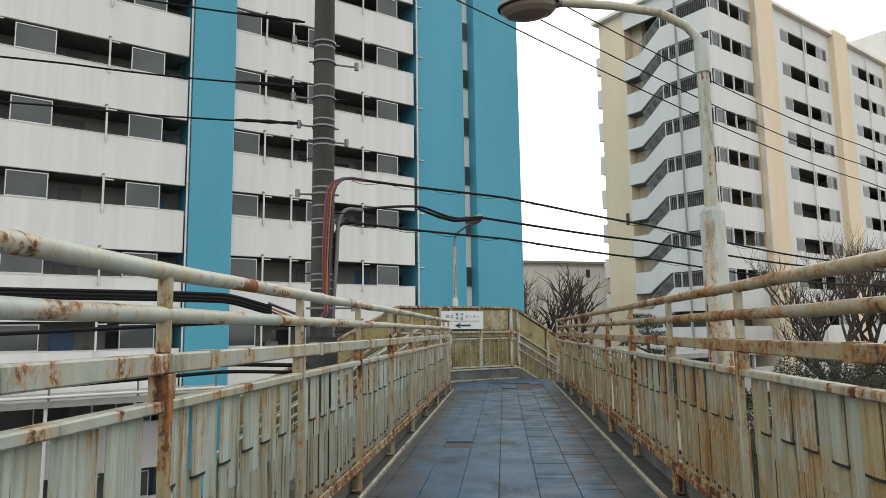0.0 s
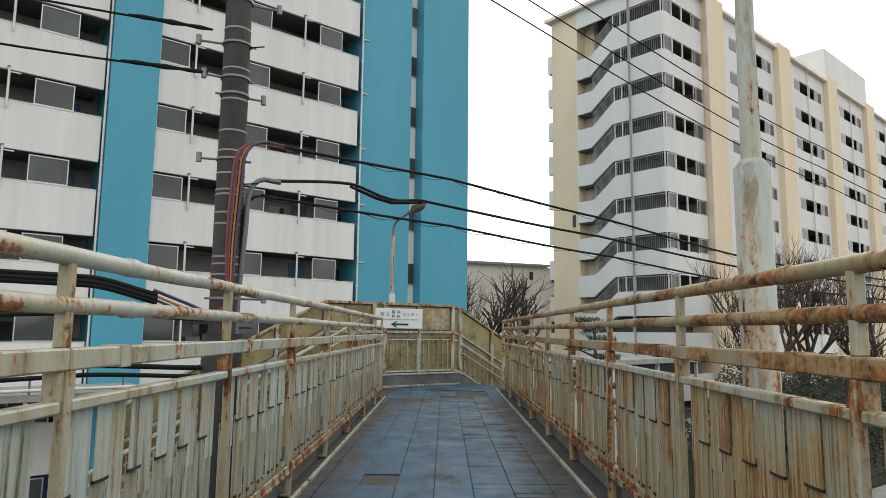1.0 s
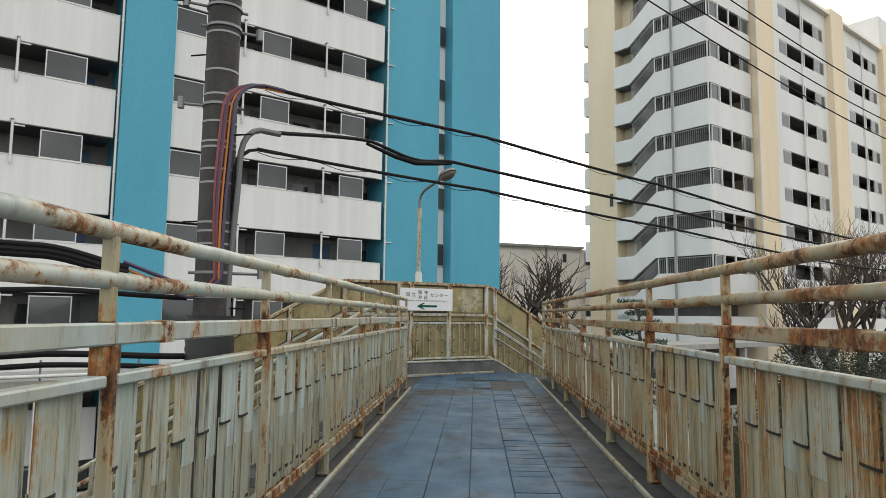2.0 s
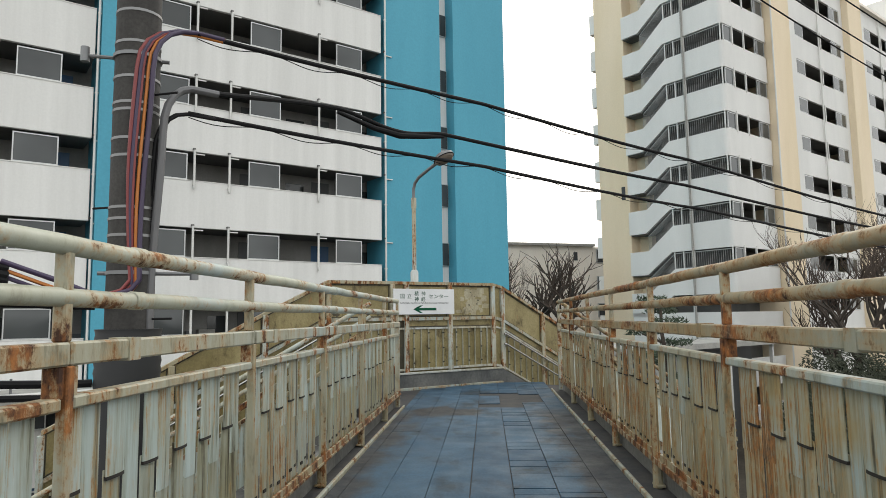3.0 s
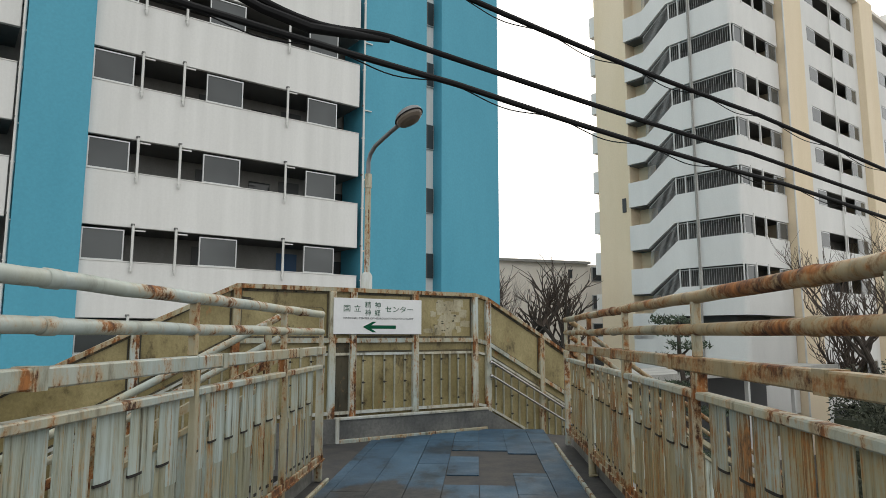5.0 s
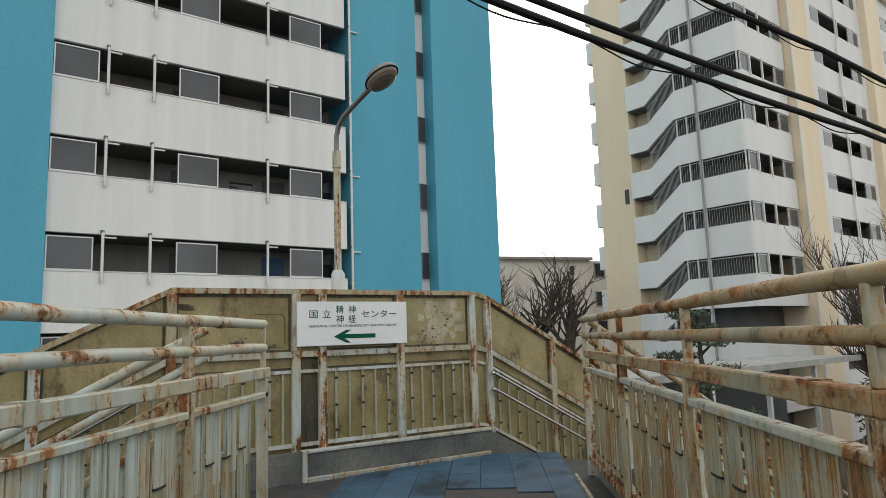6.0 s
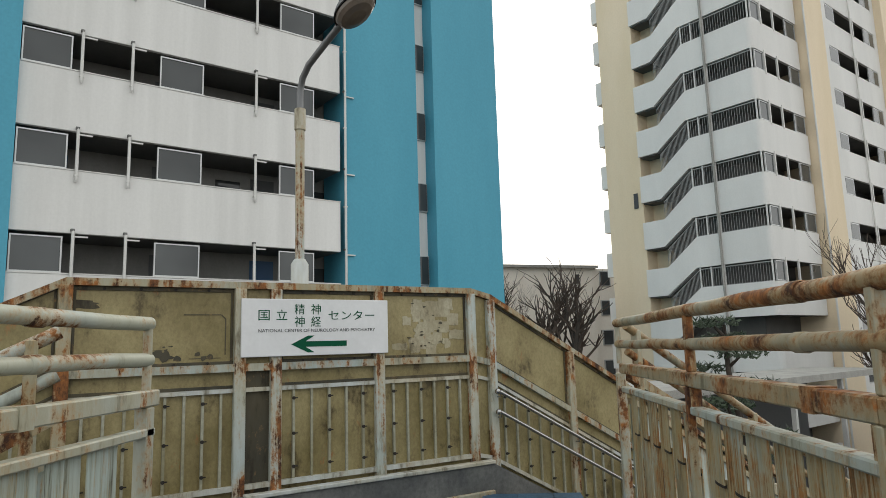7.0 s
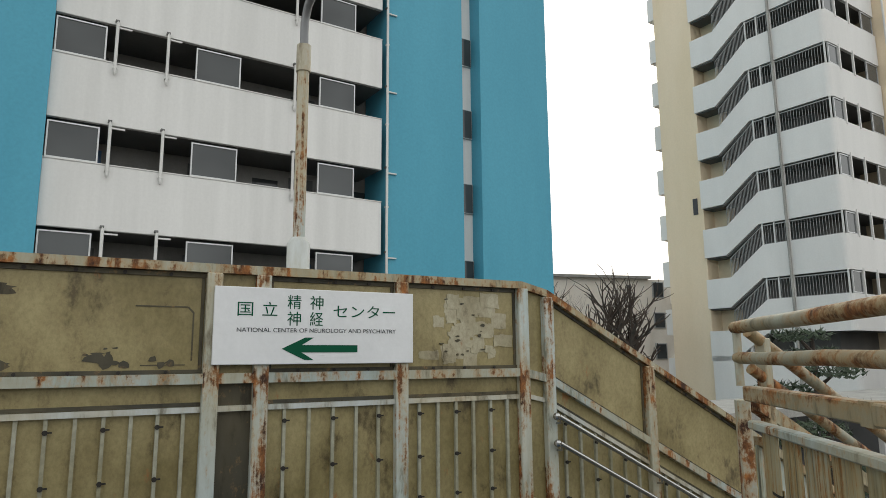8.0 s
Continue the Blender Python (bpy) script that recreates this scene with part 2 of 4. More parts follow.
m_, n_, l_, b_ = material("window_glass", 0.06)
b_.inputs["Base Color"].default_value = (0.045, 0.05, 0.052, 1)
b_.inputs["Specular IOR Level"].default_value = 0.5
l_.new(ramp(n_, l_, noise_at(n_, l_, 0.35, (1, 1, 1), 2), [(0.35, (0.035, 0.04, 0.042)), (0.65, (0.075, 0.082, 0.085))]), b_.inputs["Base Color"])
M_GLASS = m_

m_, n_, l_, b_ = material("blue_deck_tile", 0.5)
b_.inputs["Specular IOR Level"].default_value = 0.35
oi = n_.new("ShaderNodeObjectInfo")
tint = ramp(n_, l_, oi.outputs["Random"], [(0.0, (0.036, 0.08, 0.132)), (0.5, (0.043, 0.094, 0.15)), (1.0, (0.052, 0.108, 0.168))])
grime = ramp(n_, l_, noise_at(n_, l_, 1.7, (1.4, 0.8, 1), 6, 0.65), [(0.35, (0.4, 0.38, 0.35)), (0.45, (0.88, 0.88, 0.87)), (0.62, (1.12, 1.13, 1.12))])
scuff = ramp(n_, l_, noise_at(n_, l_, 55, (1, 0.5, 1), 4, 0.7), [(0.3, (0.74, 0.74, 0.74)), (0.65, (1.08, 1.08, 1.08))])
tone = mix(n_, l_, 1.0, mix(n_, l_, 1.0, tint, grime, "MULTIPLY"), scuff, "MULTIPLY")
# paint worn off along both edges and in one rubbed spot before the landing
pos = n_.new("ShaderNodeNewGeometry")
xyz = n_.new("ShaderNodeSeparateXYZ")
l_.new(pos.outputs["Position"], xyz.inputs[0])
ragged = maths(n_, l_, "MULTIPLY", maths(n_, l_, "SUBTRACT", noise_at(n_, l_, 3.2, (1, 0.5, 1), 6, 0.65), 0.5), 1.1)
off = maths(n_, l_, "ABSOLUTE", maths(n_, l_, "ADD", xyz.outputs["X"], 0.12), 0.0)
span = ramp(n_, l_, maths(n_, l_, "MULTIPLY", maths(n_, l_, "ADD", xyz.outputs["Y"], ragged), 0.05), [(0.6, 1.0), (0.63, 0.12)])
edge = maths(n_, l_, "MULTIPLY", span, ramp(n_, l_, maths(n_, l_, "ADD", off, ragged), [(0.64, 0.0), (0.9, 0.85)]))
far = n_.new("ShaderNodeVectorMath")
far.operation = "DISTANCE"
far.inputs[1].default_value = (-0.62, 12.25, 0)
l_.new(pos.outputs["Position"], far.inputs[0])
spot = ramp(n_, l_, maths(n_, l_, "ADD", far.outputs["Value"], ragged), [(0.3, 0.9), (0.5, 0.0)])
bare = ramp(n_, l_, noise_at(n_, l_, 14, (1, 1, 1), 5, 0.7), [(0.35, (0.02, 0.02, 0.021)), (0.65, (0.06, 0.054, 0.047))])
tone = mix(n_, l_, maths(n_, l_, "MAXIMUM", edge, spot), tone, bare)
l_.new(tone, b_.inputs["Base Color"])
l_.new(ramp(n_, l_, noise_at(n_, l_, 3.0, (1, 1, 1), 5), [(0.35, 0.5), (0.65, 0.75)]), b_.inputs["Roughness"])
bump(n_, l_, b_, noise_at(n_, l_, 90, (1, 1, 1), 3, 0.6), 0.3, 0.004)
M_TILE = m_
M_BED = worn("worn_tile_bed", (0.034, 0.036, 0.042), (0.07, 0.065, 0.06), 0.75, 5, (1, 1, 1), 60, 0.4)


# ---- mesh building ----
class Shape:
    """Collects boxes, tubes and plates into one mesh."""

    def __init__(self):
        self.v, self.f, self.m = [], [], []

    def face(self, pts, mat=0):
        k = len(self.v)
        self.v += [tuple(p) for p in pts]
        self.f.append(tuple(range(k, k + len(pts))))
        self.m.append(mat)

    def box(self, a, b, mat=0, m=None, cut=0.0):
        (x0, y0, z0), (x1, y1, z1) = a, b
        k = len(self.v)
        if cut <= 0:
            pts = [(x, y, z) for z in (z0, z1) for x, y in ((x0, y0), (x1, y0), (x1, y1), (x0, y1))]
            fs = [(3, 2, 1, 0), (4, 5, 6, 7), (0, 1, 5, 4), (1, 2, 6, 5), (2, 3, 7, 6), (3, 0, 4, 7)]
        else:
            bm = bmesh.new()
            bmesh.ops.create_cube(bm, size=1.0)
            for w in bm.verts:
                w.co = Vector(((x0 + x1) / 2 + w.co.x * (x1 - x0), (y0 + y1) / 2 + w.co.y * (y1 - y0), (z0 + z1) / 2 + w.co.z * (z1 - z0)))
            bmesh.ops.bevel(bm, geom=bm.edges[:], offset=cut, segments=1, affect="EDGES")
            bm.verts.index_update()
            pts = [tuple(w.co) for w in bm.verts]
            fs = [tuple(w.index for w in f.verts) for f in bm.faces]
            bm.free()
        if m is not None:
            pts = [tuple(m @ Vector(p)) for p in pts]
        self.v += pts
        self.f += [tuple(k + i for i in f) for f in fs]
        self.m += [mat] * len(fs)
        return self

    def tube(self, pts, r, n=10, mat=0, caps=True):
        """A round tube along points; r may be one radius or one for each point."""
        pts = [Vector(p) for p in pts]
        rs = r if isinstance(r, (list, tuple)) else [r] * len(pts)
        k = len(self.v)
        side = None
        for i, p in enumerate(pts):
            d = (pts[min(i + 1, len(pts) - 1)] - pts[max(i - 1, 0)]).normalized()
            if side is None:
                side = d.orthogonal().normalized()
            side = (side - d * side.dot(d)).normalized()
            up = d.cross(side)
            for j in range(n):
                a = 2 * math.pi * j / n
                self.v.append(tuple(p + (side * math.cos(a) + up * math.sin(a)) * rs[i]))
        for i in range(len(pts) - 1):
            for j in range(n):
                q = (j + 1) % n
                self.f.append((k + i * n + j, k + i * n + q, k + i * n + n + q, k + i * n + n + j))
                self.m.append(mat)
        if caps:
            self.f.append(tuple(k + j for j in reversed(range(n))))
            self.f.append(tuple(k + (len(pts) - 1) * n + j for j in range(n)))
            self.m += [mat, mat]
        return self

    def plate(self, outline, a, b, place, mat=0):
        """A flat outline of (p, q) given depth from a to b; place maps (p, q, d) to a point."""
        k, n = len(self.v), len(outline)
        self.v += [tuple(place(p, q, a)) for p, q in outline] + [tuple(place(p, q, b)) for p, q in outline]
        self.f.append(tuple(range(k + n - 1, k - 1, -1)))
        self.f.append(tuple(range(k + n, k + 2 * n)))
        self.m += [mat, mat]
        for i in range(n):
            j = (i + 1) % n
            self.f.append((k + i, k + j, k + n + j, k + n + i))
            self.m.append(mat)
        return self

    def mesh(self, name, mats, smooth=False):
        me = bpy.data.meshes.new(name)
        me.from_pydata(self.v, [], self.f)
        for x in mats:
            me.materials.append(x)
        me.polygons.foreach_set("material_index", self.m)
        if smooth:
            me.polygons.foreach_set("use_smooth", [True] * len(self.f))
        bm = bmesh.new()
        bm.from_mesh(me)
        bmesh.ops.recalc_face_normals(bm, faces=bm.faces[:])
        bm.to_mesh(me)
        bm.free()
        if smooth:
            me.set_sharp_from_angle(angle=radians(40))
        return me


def part(name, shape, mats, parent=None, label="", smooth=False, m=None):
    me = shape if isinstance(shape, bpy.types.Mesh) else shape.mesh(name, mats if isinstance(mats, (list, tuple)) else [mats], smooth)
    ob = new(name, me)
    ob.parent = parent
    if m is not None:
        ob.matrix_basis = m
    if label:
        tagged(ob, label)
    return ob


def thing(name, label, category, m=None, group="", kind=""):
    ob = new(name)
    ob.empty_display_size = 0.2
    if m is not None:
        ob.matrix_basis = m
    return tagged(ob, label, category, group, kind)


def solid(name, shape, mats, label, category, group="", kind="", smooth=False, m=None):
    ob = part(name, shape, mats, None, "", smooth, m)
    return tagged(ob, label, category, group, kind)


ANGLE = 36.0
CA, SA = math.cos(radians(ANGLE)), math.sin(radians(ANGLE))
GROUND = -5.0
LX, RX = -1.225, 1.146
WALL_X, WALL_Y = -1.38, 14.91
RAIL_Z = 1.402


def wall_m(s=0.0, w=0.0, z=0.0):
    """The frame of the end wall: x along it, y behind it."""
    return pose(WALL_X, WALL_Y, 0, 0, 0, ANGLE) @ Matrix.Translation((s, w, z))


# ---- ground ----
sh = Shape()
sh.face([(-900, -900, GROUND), (900, -900, GROUND), (900, 900, GROUND), (-900, 900, GROUND)])
solid("ground", sh, M_SOIL, "bare brown earth ground between the blocks", "ground", kind="structure")
sh = Shape()
sh.box((-150, -7.5, GROUND + 0.004), (150, 2.2, GROUND + 0.02))
solid("road", sh, M_ASPH, "grey asphalt road under the footbridge", "road", kind="structure", m=pose(-1, 8.5, 0, 0, 0, ANGLE))
sh = Shape()
sh.box((-150, 2.2, GROUND), (150, 5.2, GROUND + 0.15))
solid("pavement", sh, M_CONC_L, "pale concrete pavement with a kerb beside the road", "pavement", kind="structure", m=pose(-1, 8.5, 0, 0, 0, ANGLE))

# ---- footbridge deck ----
Y0, Y1 = -6.0, 15.2
DECK_L, DECK_R = -1.14, 0.995


def far_y(x):
    """Where the end wall crosses that x."""
    return WALL_Y + (x - WALL_X) * SA / CA


sh = Shape()
sh.plate([(LX - 0.16, Y0), (RX + 0.16, Y0), (RX + 0.16, 14.6), (1.9, 15.1), (0.16, 16.06), (-2.6, 14.06), (-2.9, 13.2), (LX - 0.16, 12.85)], -0.3, -0.012, lambda p, q, d: (p, q, d))
deck = solid("deck_slab", sh, M_BED, "dark worn footbridge deck slab under blue tiles", "deck", kind="structure")
sh = Shape()
for x in (-0.95, 0.8):
    sh.box((x - 0.12, Y0, -0.95), (x + 0.12, 12.6, -0.3))
solid("bridge_girder", sh, M_PAINT, "pale painted steel girders carrying the footbridge", "girder", kind="structure")
for y in (-4.0, 13.4):
    sh = Shape()
    sh.tube([(-0.1, y, GROUND), (-0.1, y, -0.95)], 0.32, 20)
    sh.box((-1.2, y - 0.25, -0.96), (1.0, y + 0.25, -0.7))
    solid("bridge_pier", sh, M_PAINT, "pale painted round steel pier with a crossbeam", "pier", group="bridge piers", kind="structure", smooth=True)


def side_kerb(name, x, out):
    """Grey side plate with a pale edge angle along the deck's foot; out is -1 or 1."""
    end = 12.67 if out < 0 else 14.65
    k = thing(name, "grey stained side kerb with a pale rusty edge strip", "kerb", kind="structure")
    foot = DECK_L if out < 0 else DECK_R
    s = Shape()
    s.box((min(x + out * 0.05, x + out * 0.11), Y0, -0.3), (max(x + out * 0.05, x + out * 0.11), end, 0.17))
    part("side_plate", s, M_CONC_S, k)
    s = Shape()
    s.box((min(foot, x + out * 0.05), Y0, -0.2), (max(foot, x + out * 0.05), end, -0.03))
    part("gutter", s, M_CONC, k, "dark wet drain gutter")
    s = Shape()
    s.box((foot - 0.014, Y0, -0.05), (foot + 0.014, end, 0.03), cut=0.006)
    part("edge_strip", s, M_PAINT, k, "pale rusty steel edge strip")
    return k


side_kerb("kerb_west", LX, -1)
side_kerb("kerb_east", RX, 1)


# ---- bridge fences ----
POSTS_L = [-4.89 + 1.496 * i for i in range(12)]
POSTS_R = [-4.89 + 1.496 * i for i in range(13)]


def slat_mesh(name, mat, low, w, front):
    """A pressed steel slat; a front one is a pale upper plate that laps over a recessed lower plate, a rear one stands a little behind."""
    s = Shape()
    h0, h1 = 0.19, 0.945
    bow = [(-w + 2 * w * t / 6, 0.005 * (1 - math.sin(math.pi * t / 6)) ** 2) for t in range(7)]
    sheet = bow + [(p, q + 0.004) for p, q in reversed(bow)]
    if front:
        s.plate(sheet, 0.68, h1, lambda p, q, d: (q, p, d))
        s.plate(sheet, h0, 0.7, lambda p, q, d: (q + 0.011, p * 0.93, d), 2)
        # thin dark strip paints the shadow line where the upper plate laps
        line = [(p, q - 0.002) for p, q in bow] + [(p, q + 0.009) for p, q in reversed(bow)]
        s.plate(line, 0.669, 0.68, lambda p, q, d: (q, p * 0.99, d), 1)
        s.box((0.005, -0.02, 0.245), (0.02, 0.02, 0.262), 1)
    else:
        s.plate(sheet, 0.56, h1, lambda p, q, d: (q + 0.012, p, d))
        s.plate(sheet, h0, 0.565, lambda p, q, d: (q + 0.016, p * 0.97, d), 2)
        s.box((0.016, -0.02, 0.245), (0.03, 0.02, 0.262), 1)
    return s.mesh(name, [mat, M_CLIP_LAP_SHADE, low])


SLAT_PALE = slat_mesh("slat", M_SLAT, M_SLAT_LOW, 0.051, True), slat_mesh("rear_slat", M_SLAT, M_SLAT_LOW, 0.048, False)
SLAT_STAINED = slat_mesh("slat", M_SLAT_R, M_SLAT_R_LOW, 0.0575, True), slat_mesh("rear_slat", M_SLAT_R, M_SLAT_R_LOW, 0.0595, False)


def fence(name, x, out, posts, end, label, pipe, rng):
    """Bridge fence: two pipes, a flat bar, a panel of slats between posts. out: -1 west, 1 east."""
    k = thing(name, label, "fence", kind="structure")
    y0 = posts[0] - 0.3
    for nm, z, r in (("top_rail", RAIL_Z, 0.03), ("middle_rail", RAIL_Z - 0.15, 0.028)):
        s = Shape()
        yy = [y0 + (end - y0) * i / 60 for i in range(61)]
        s.tube([(x + rng.uniform(-0.003, 0.003), y, z + rng.uniform(-0.003, 0.003)) for y in yy], r, 14)
        for y in posts[1::2]:
            s.tube([(x, y + 0.36, z), (x, y + 0.365, z), (x, y + 0.43, z), (x, y + 0.435, z)], [r, r + 0.004, r + 0.004, r], 14, caps=False)
        part(nm, s, pipe, k, smooth=True)
    s = Shape()
    s.tube([(x, end - 0.012, RAIL_Z + 0.02), (x, end - 0.012, 1.12)], 0.02, 10)
    part("end_post", s, M_PAINT, k, smooth=True)
    s = Shape()
    s.box((x - 0.03, end - 0.05, 0.0), (x + 0.03, end + 0.01, 1.056), cut=0.005)
    part("end_post", s, M_PAINT, k)
    for y in posts:
        s = Shape()
        e = min(y + 1.496, end + 0.05)
        s.box((x - 0.033, y + 0.004, 1.058), (x + 0.033, e - 0.004, 1.125), cut=0.006)
        s.box((x - 0.037, y + 0.3, 1.054), (x + 0.037, y + 0.37, 1.129))
        part("flat_bar", s, M_PAINT if out < 0 else pipe, k)
        s = Shape()
        s.box((x - 0.03, y + 0.025, 0.935), (x + 0.03, e - 0.03, 0.972), cut=0.006)
        part("panel_top_channel", s, M_PAINT, k)
        s = Shape()
        s.box((x - 0.035, y + 0.004, 0.16), (x + 0.04, e - 0.004, 0.175))
        s.box((x - 0.035, y + 0.004, 0.175), (x - 0.028, e - 0.004, 0.2))
        s.box((x + 0.012, y + 0.02, 0.176), (x + 0.03, e - 0.02, 0.215))
        part("bottom_channel", s, M_POST, k)
    s = Shape()
    s.box((-0.034, -0.017, 0.09), (0.0, 0.018, 1.058), cut=0.004)
    s.box((-0.03, -0.055, 0.0), (0.035, 0.055, 0.012))
    s.tube([(-0.004, 0, -0.04), (-0.004, 0, 0.16)], 0.035, 10)
    lower = s.mesh("post", [M_POST])
    s = Shape()
    s.box((-0.02, -0.02, 1.125), (0.02, 0.02, RAIL_Z - 0.012), cut=0.005)
    upper = s.mesh("upper_post", [M_POST])
    s = Shape()
    s.box((-0.024, -0.045, 0.966), (0.026, 0.05, 1.058), cut=0.004)
    block = s.mesh("post_block", [M_POST])
    for y in posts:
        turn = Matrix.Translation((x, y, 0)) @ Matrix.Diagonal((out, 1, 1, 1))
        part("post", lower, None, k, m=turn)
        part("upper_post", upper, None, k, "rusty upper stanchion", m=turn)
        part("post_block", block, None, k, m=turn)
    return k


rng = random.Random(5)
fence_w = fence("fence_west", LX, -1, POSTS_L, 12.7, "pale green steel bridge fence with rust, vertical slats and pipe rails", M_PIPE, rng)
fence_e = fence("fence_east", RX, 1, POSTS_R, 14.7, "heavily rusted steel bridge fence with stained vertical slats and pipe rails", M_PIPE_R, rng)


# ---- end wall of the landing, running down beside stairs both ways ----
S_L, S_R = -1.45, 1.92
FALL = 0.52


def top_z(s, z):
    if s < S_L:
        return z - (S_L - s) * FALL
    if s > S_R:
        return z - (s - S_R) * FALL
    return z


wall = thing("landing_wall", "rust-streaked steel landing wall with faded yellow panels and ribs", "wall", wall_m(), kind="structure")
wall_posts = [-5.2, -3.7, -2.4, -1.4, -0.27, 0.0, 0.87, 1.80, 2.02, 2.98, 4.4, 6.2]


def strip(name, s0, s1, z, w0, w1, h, mat, label="", y=-0.04):
    """A bar on the wall that follows its slope from s0 to s1."""
    sx = Shape()
    sx.plate([(s0, top_z(s0, z)), (s1, top_z(s1, z)), (s1, top_z(s1, z) + h), (s0, top_z(s0, z) + h)], w0, w1, lambda p, q, d: (p, d, q))
    return part(name, sx, mat, wall, label)


cuts = sorted(wall_posts)
for a, b in zip(cuts, cuts[1:]):
    # narrow bay left of the sign: flush panel, dark colour paints a slot's shade
    for nm, zl, zh, mat in (("upper_panel", 1.165, 1.745, M_OLIVE), ("lower_panel", 0.2, 1.165, M_SEAM_SLOT_SHADE if b - a < 0.3 and a < 0 else M_OLIVE)):
        sx = Shape()
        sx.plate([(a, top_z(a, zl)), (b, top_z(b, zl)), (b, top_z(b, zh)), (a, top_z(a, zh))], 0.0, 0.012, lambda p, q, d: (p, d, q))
        part(nm, sx, mat, wall, "faded yellow ribbed sheet, slot shade painted in the narrow bay" if nm == "lower_panel" else "")
    if b - a > 0.3:
        strip("panel_seam", a + 0.042, b - 0.042, 1.712, -0.012, -0.001, 0.026, M_SEAM_SLOT_SHADE)
        strip("panel_seam", a + 0.042, b - 0.042, 1.192, -0.014, -0.001, 0.02, M_SEAM_SLOT_SHADE)
        strip("panel_seam", a + 0.042, b - 0.042, 1.018, -0.012, -0.001, 0.02, M_SEAM_SLOT_SHADE)
        sx = Shape()
        for s in (a + 0.055, b - 0.055):
            sx.plate([(s - 0.008, top_z(s, 1.212)), (s + 0.008, top_z(s, 1.212)), (s + 0.008, top_z(s, 1.71)), (s - 0.008, top_z(s, 1.71))], -0.01, -0.001, lambda p, q, d: (p, d, q))
        k = int((b - a) / 0.2)
        for i in range(1, k):
            s = a + (b - a) * i / k
            sx.tube([(s, -0.016, top_z(s, 1.722)), (s, -0.024, top_z(s, 1.722))], 0.011, 6, 1)
            sx.tube([(s, -0.016, top_z(s, 1.2)), (s, -0.024, top_z(s, 1.2))], 0.01, 6, 1)
        part("panel_seam", sx, [M_SEAM_SLOT_SHADE, M_CLIP_LAP_SHADE], wall, "dirty seam strips with rivets")
    strip("top_cap", a, b, 1.74, -0.045, 0.05, 0.05, M_POST, "rusty angle cap")
    strip("middle_rail", a, b, 1.135, -0.05, 0.0, 0.055, M_PAINT)
    strip("panel_rail", a + 0.035, b - 0.035, 0.985, -0.03, 0.0, 0.03, M_WHITE_STEEL)
    strip("base_rail", a + 0.035, b - 0.035, 0.3, -0.04, 0.0, 0.035, M_WHITE_STEEL)
    n = max(1, int((b - a) / 0.125))
    if b - a > 0.3:
        for i in range(1, n):
            s = a + (b - a) * i / n
            sx = Shape()
            z0, z1 = top_z(s, 0.335), top_z(s, 0.985)
            sx.box((s - 0.009, -0.022, z0), (s + 0.009, 0.0, z1))
            if i % 2:
                for zz in (0.42, 0.66, 0.92):
                    zc = top_z(s, zz)
                    sx.tube([(s, -0.018, zc), (s, -0.03, zc)], 0.013, 8, 1)
                    sx.box((s, -0.026, zc - 0.004), (s + 0.03, -0.018, zc + 0.004), 1)
            part("rib", sx, [M_RIB, M_CLIP_LAP_SHADE], wall)
for s in wall_posts:
    sx = Shape()
    w = 0.042
    sx.box((s - w, -0.055, top_z(s, 0.2)), (s + w, 0.0, top_z(s, 1.74)), cut=0.006)
    part("post", sx, M_POST if s in (-1.4, 2.98, -3.7) else M_WPOST, wall)
kerb = thing("landing_kerb", "grey concrete kerb with a pale rusty edge at the landing wall", "kerb", wall_m(), kind="structure")
sx = Shape()
sx.plate([(-0.2, -0.1), (S_R, -0.1), (S_R, 0.26), (-0.2, 0.26)], -0.11, -0.06, lambda p, q, d: (p, d, q))
part("kerb_face", sx, M_CONC, kerb)
sx = Shape()
sx.plate([(S_R, -0.1), (6.2, top_z(6.2, -0.1)), (6.2, top_z(6.2, 0.26)), (S_R, 0.26)], -0.1, -0.055, lambda p, q, d: (p, d, q))
part("stair_skirt", sx, M_CONC, kerb)
sx = Shape()
sx.plate([(-5.2, top_z(-5.2, -0.1)), (S_L, -0.1), (-0.2, -0.1), (-0.2, 0.26), (S_L, 0.26), (-5.2, top_z(-5.2, 0.26))], -0.1, -0.055, lambda p, q, d: (p, d, q))
part("stair_skirt", sx, M_CONC, kerb)
sx = Shape()
sx.box((-0.24, -0.13, 0.245), (S_R + 0.03, -0.05, 0.275), cut=0.005)
sx.box((-0.24, -0.135, -0.03), (-0.2, -0.105, 0.27))
part("edge_angle", sx, M_WHITE_STEEL, kerb, "pale steel edge angle")
sx = Shape()
sx.box((-0.2, -0.15, -0.02), (S_R, -0.11, 0.03), cut=0.006)
part("foot_strip", sx, M_PAINT, kerb, "pale rusty foot strip")
sx = Shape()
for a, b in (((-0.66, 1.545), (-0.4, 1.552)), ((-0.372, 1.26), (-0.364, 1.52)), ((-0.62, 1.235), (-0.4, 1.24))):
    sx.box((a[0], -0.003, a[1]), (b[0], 0.0, b[1]))
sx.plate([(-0.4, 1.545), (-0.372, 1.515), (-0.364, 1.52), (-0.395, 1.552)], -0.003, 0.0, lambda p, q, d: (p, d, q))
part("patch_edge", sx, M_SEAM_SLOT_SHADE, wall, "dark outline of a rounded repair patch")
rng = random.Random(41)


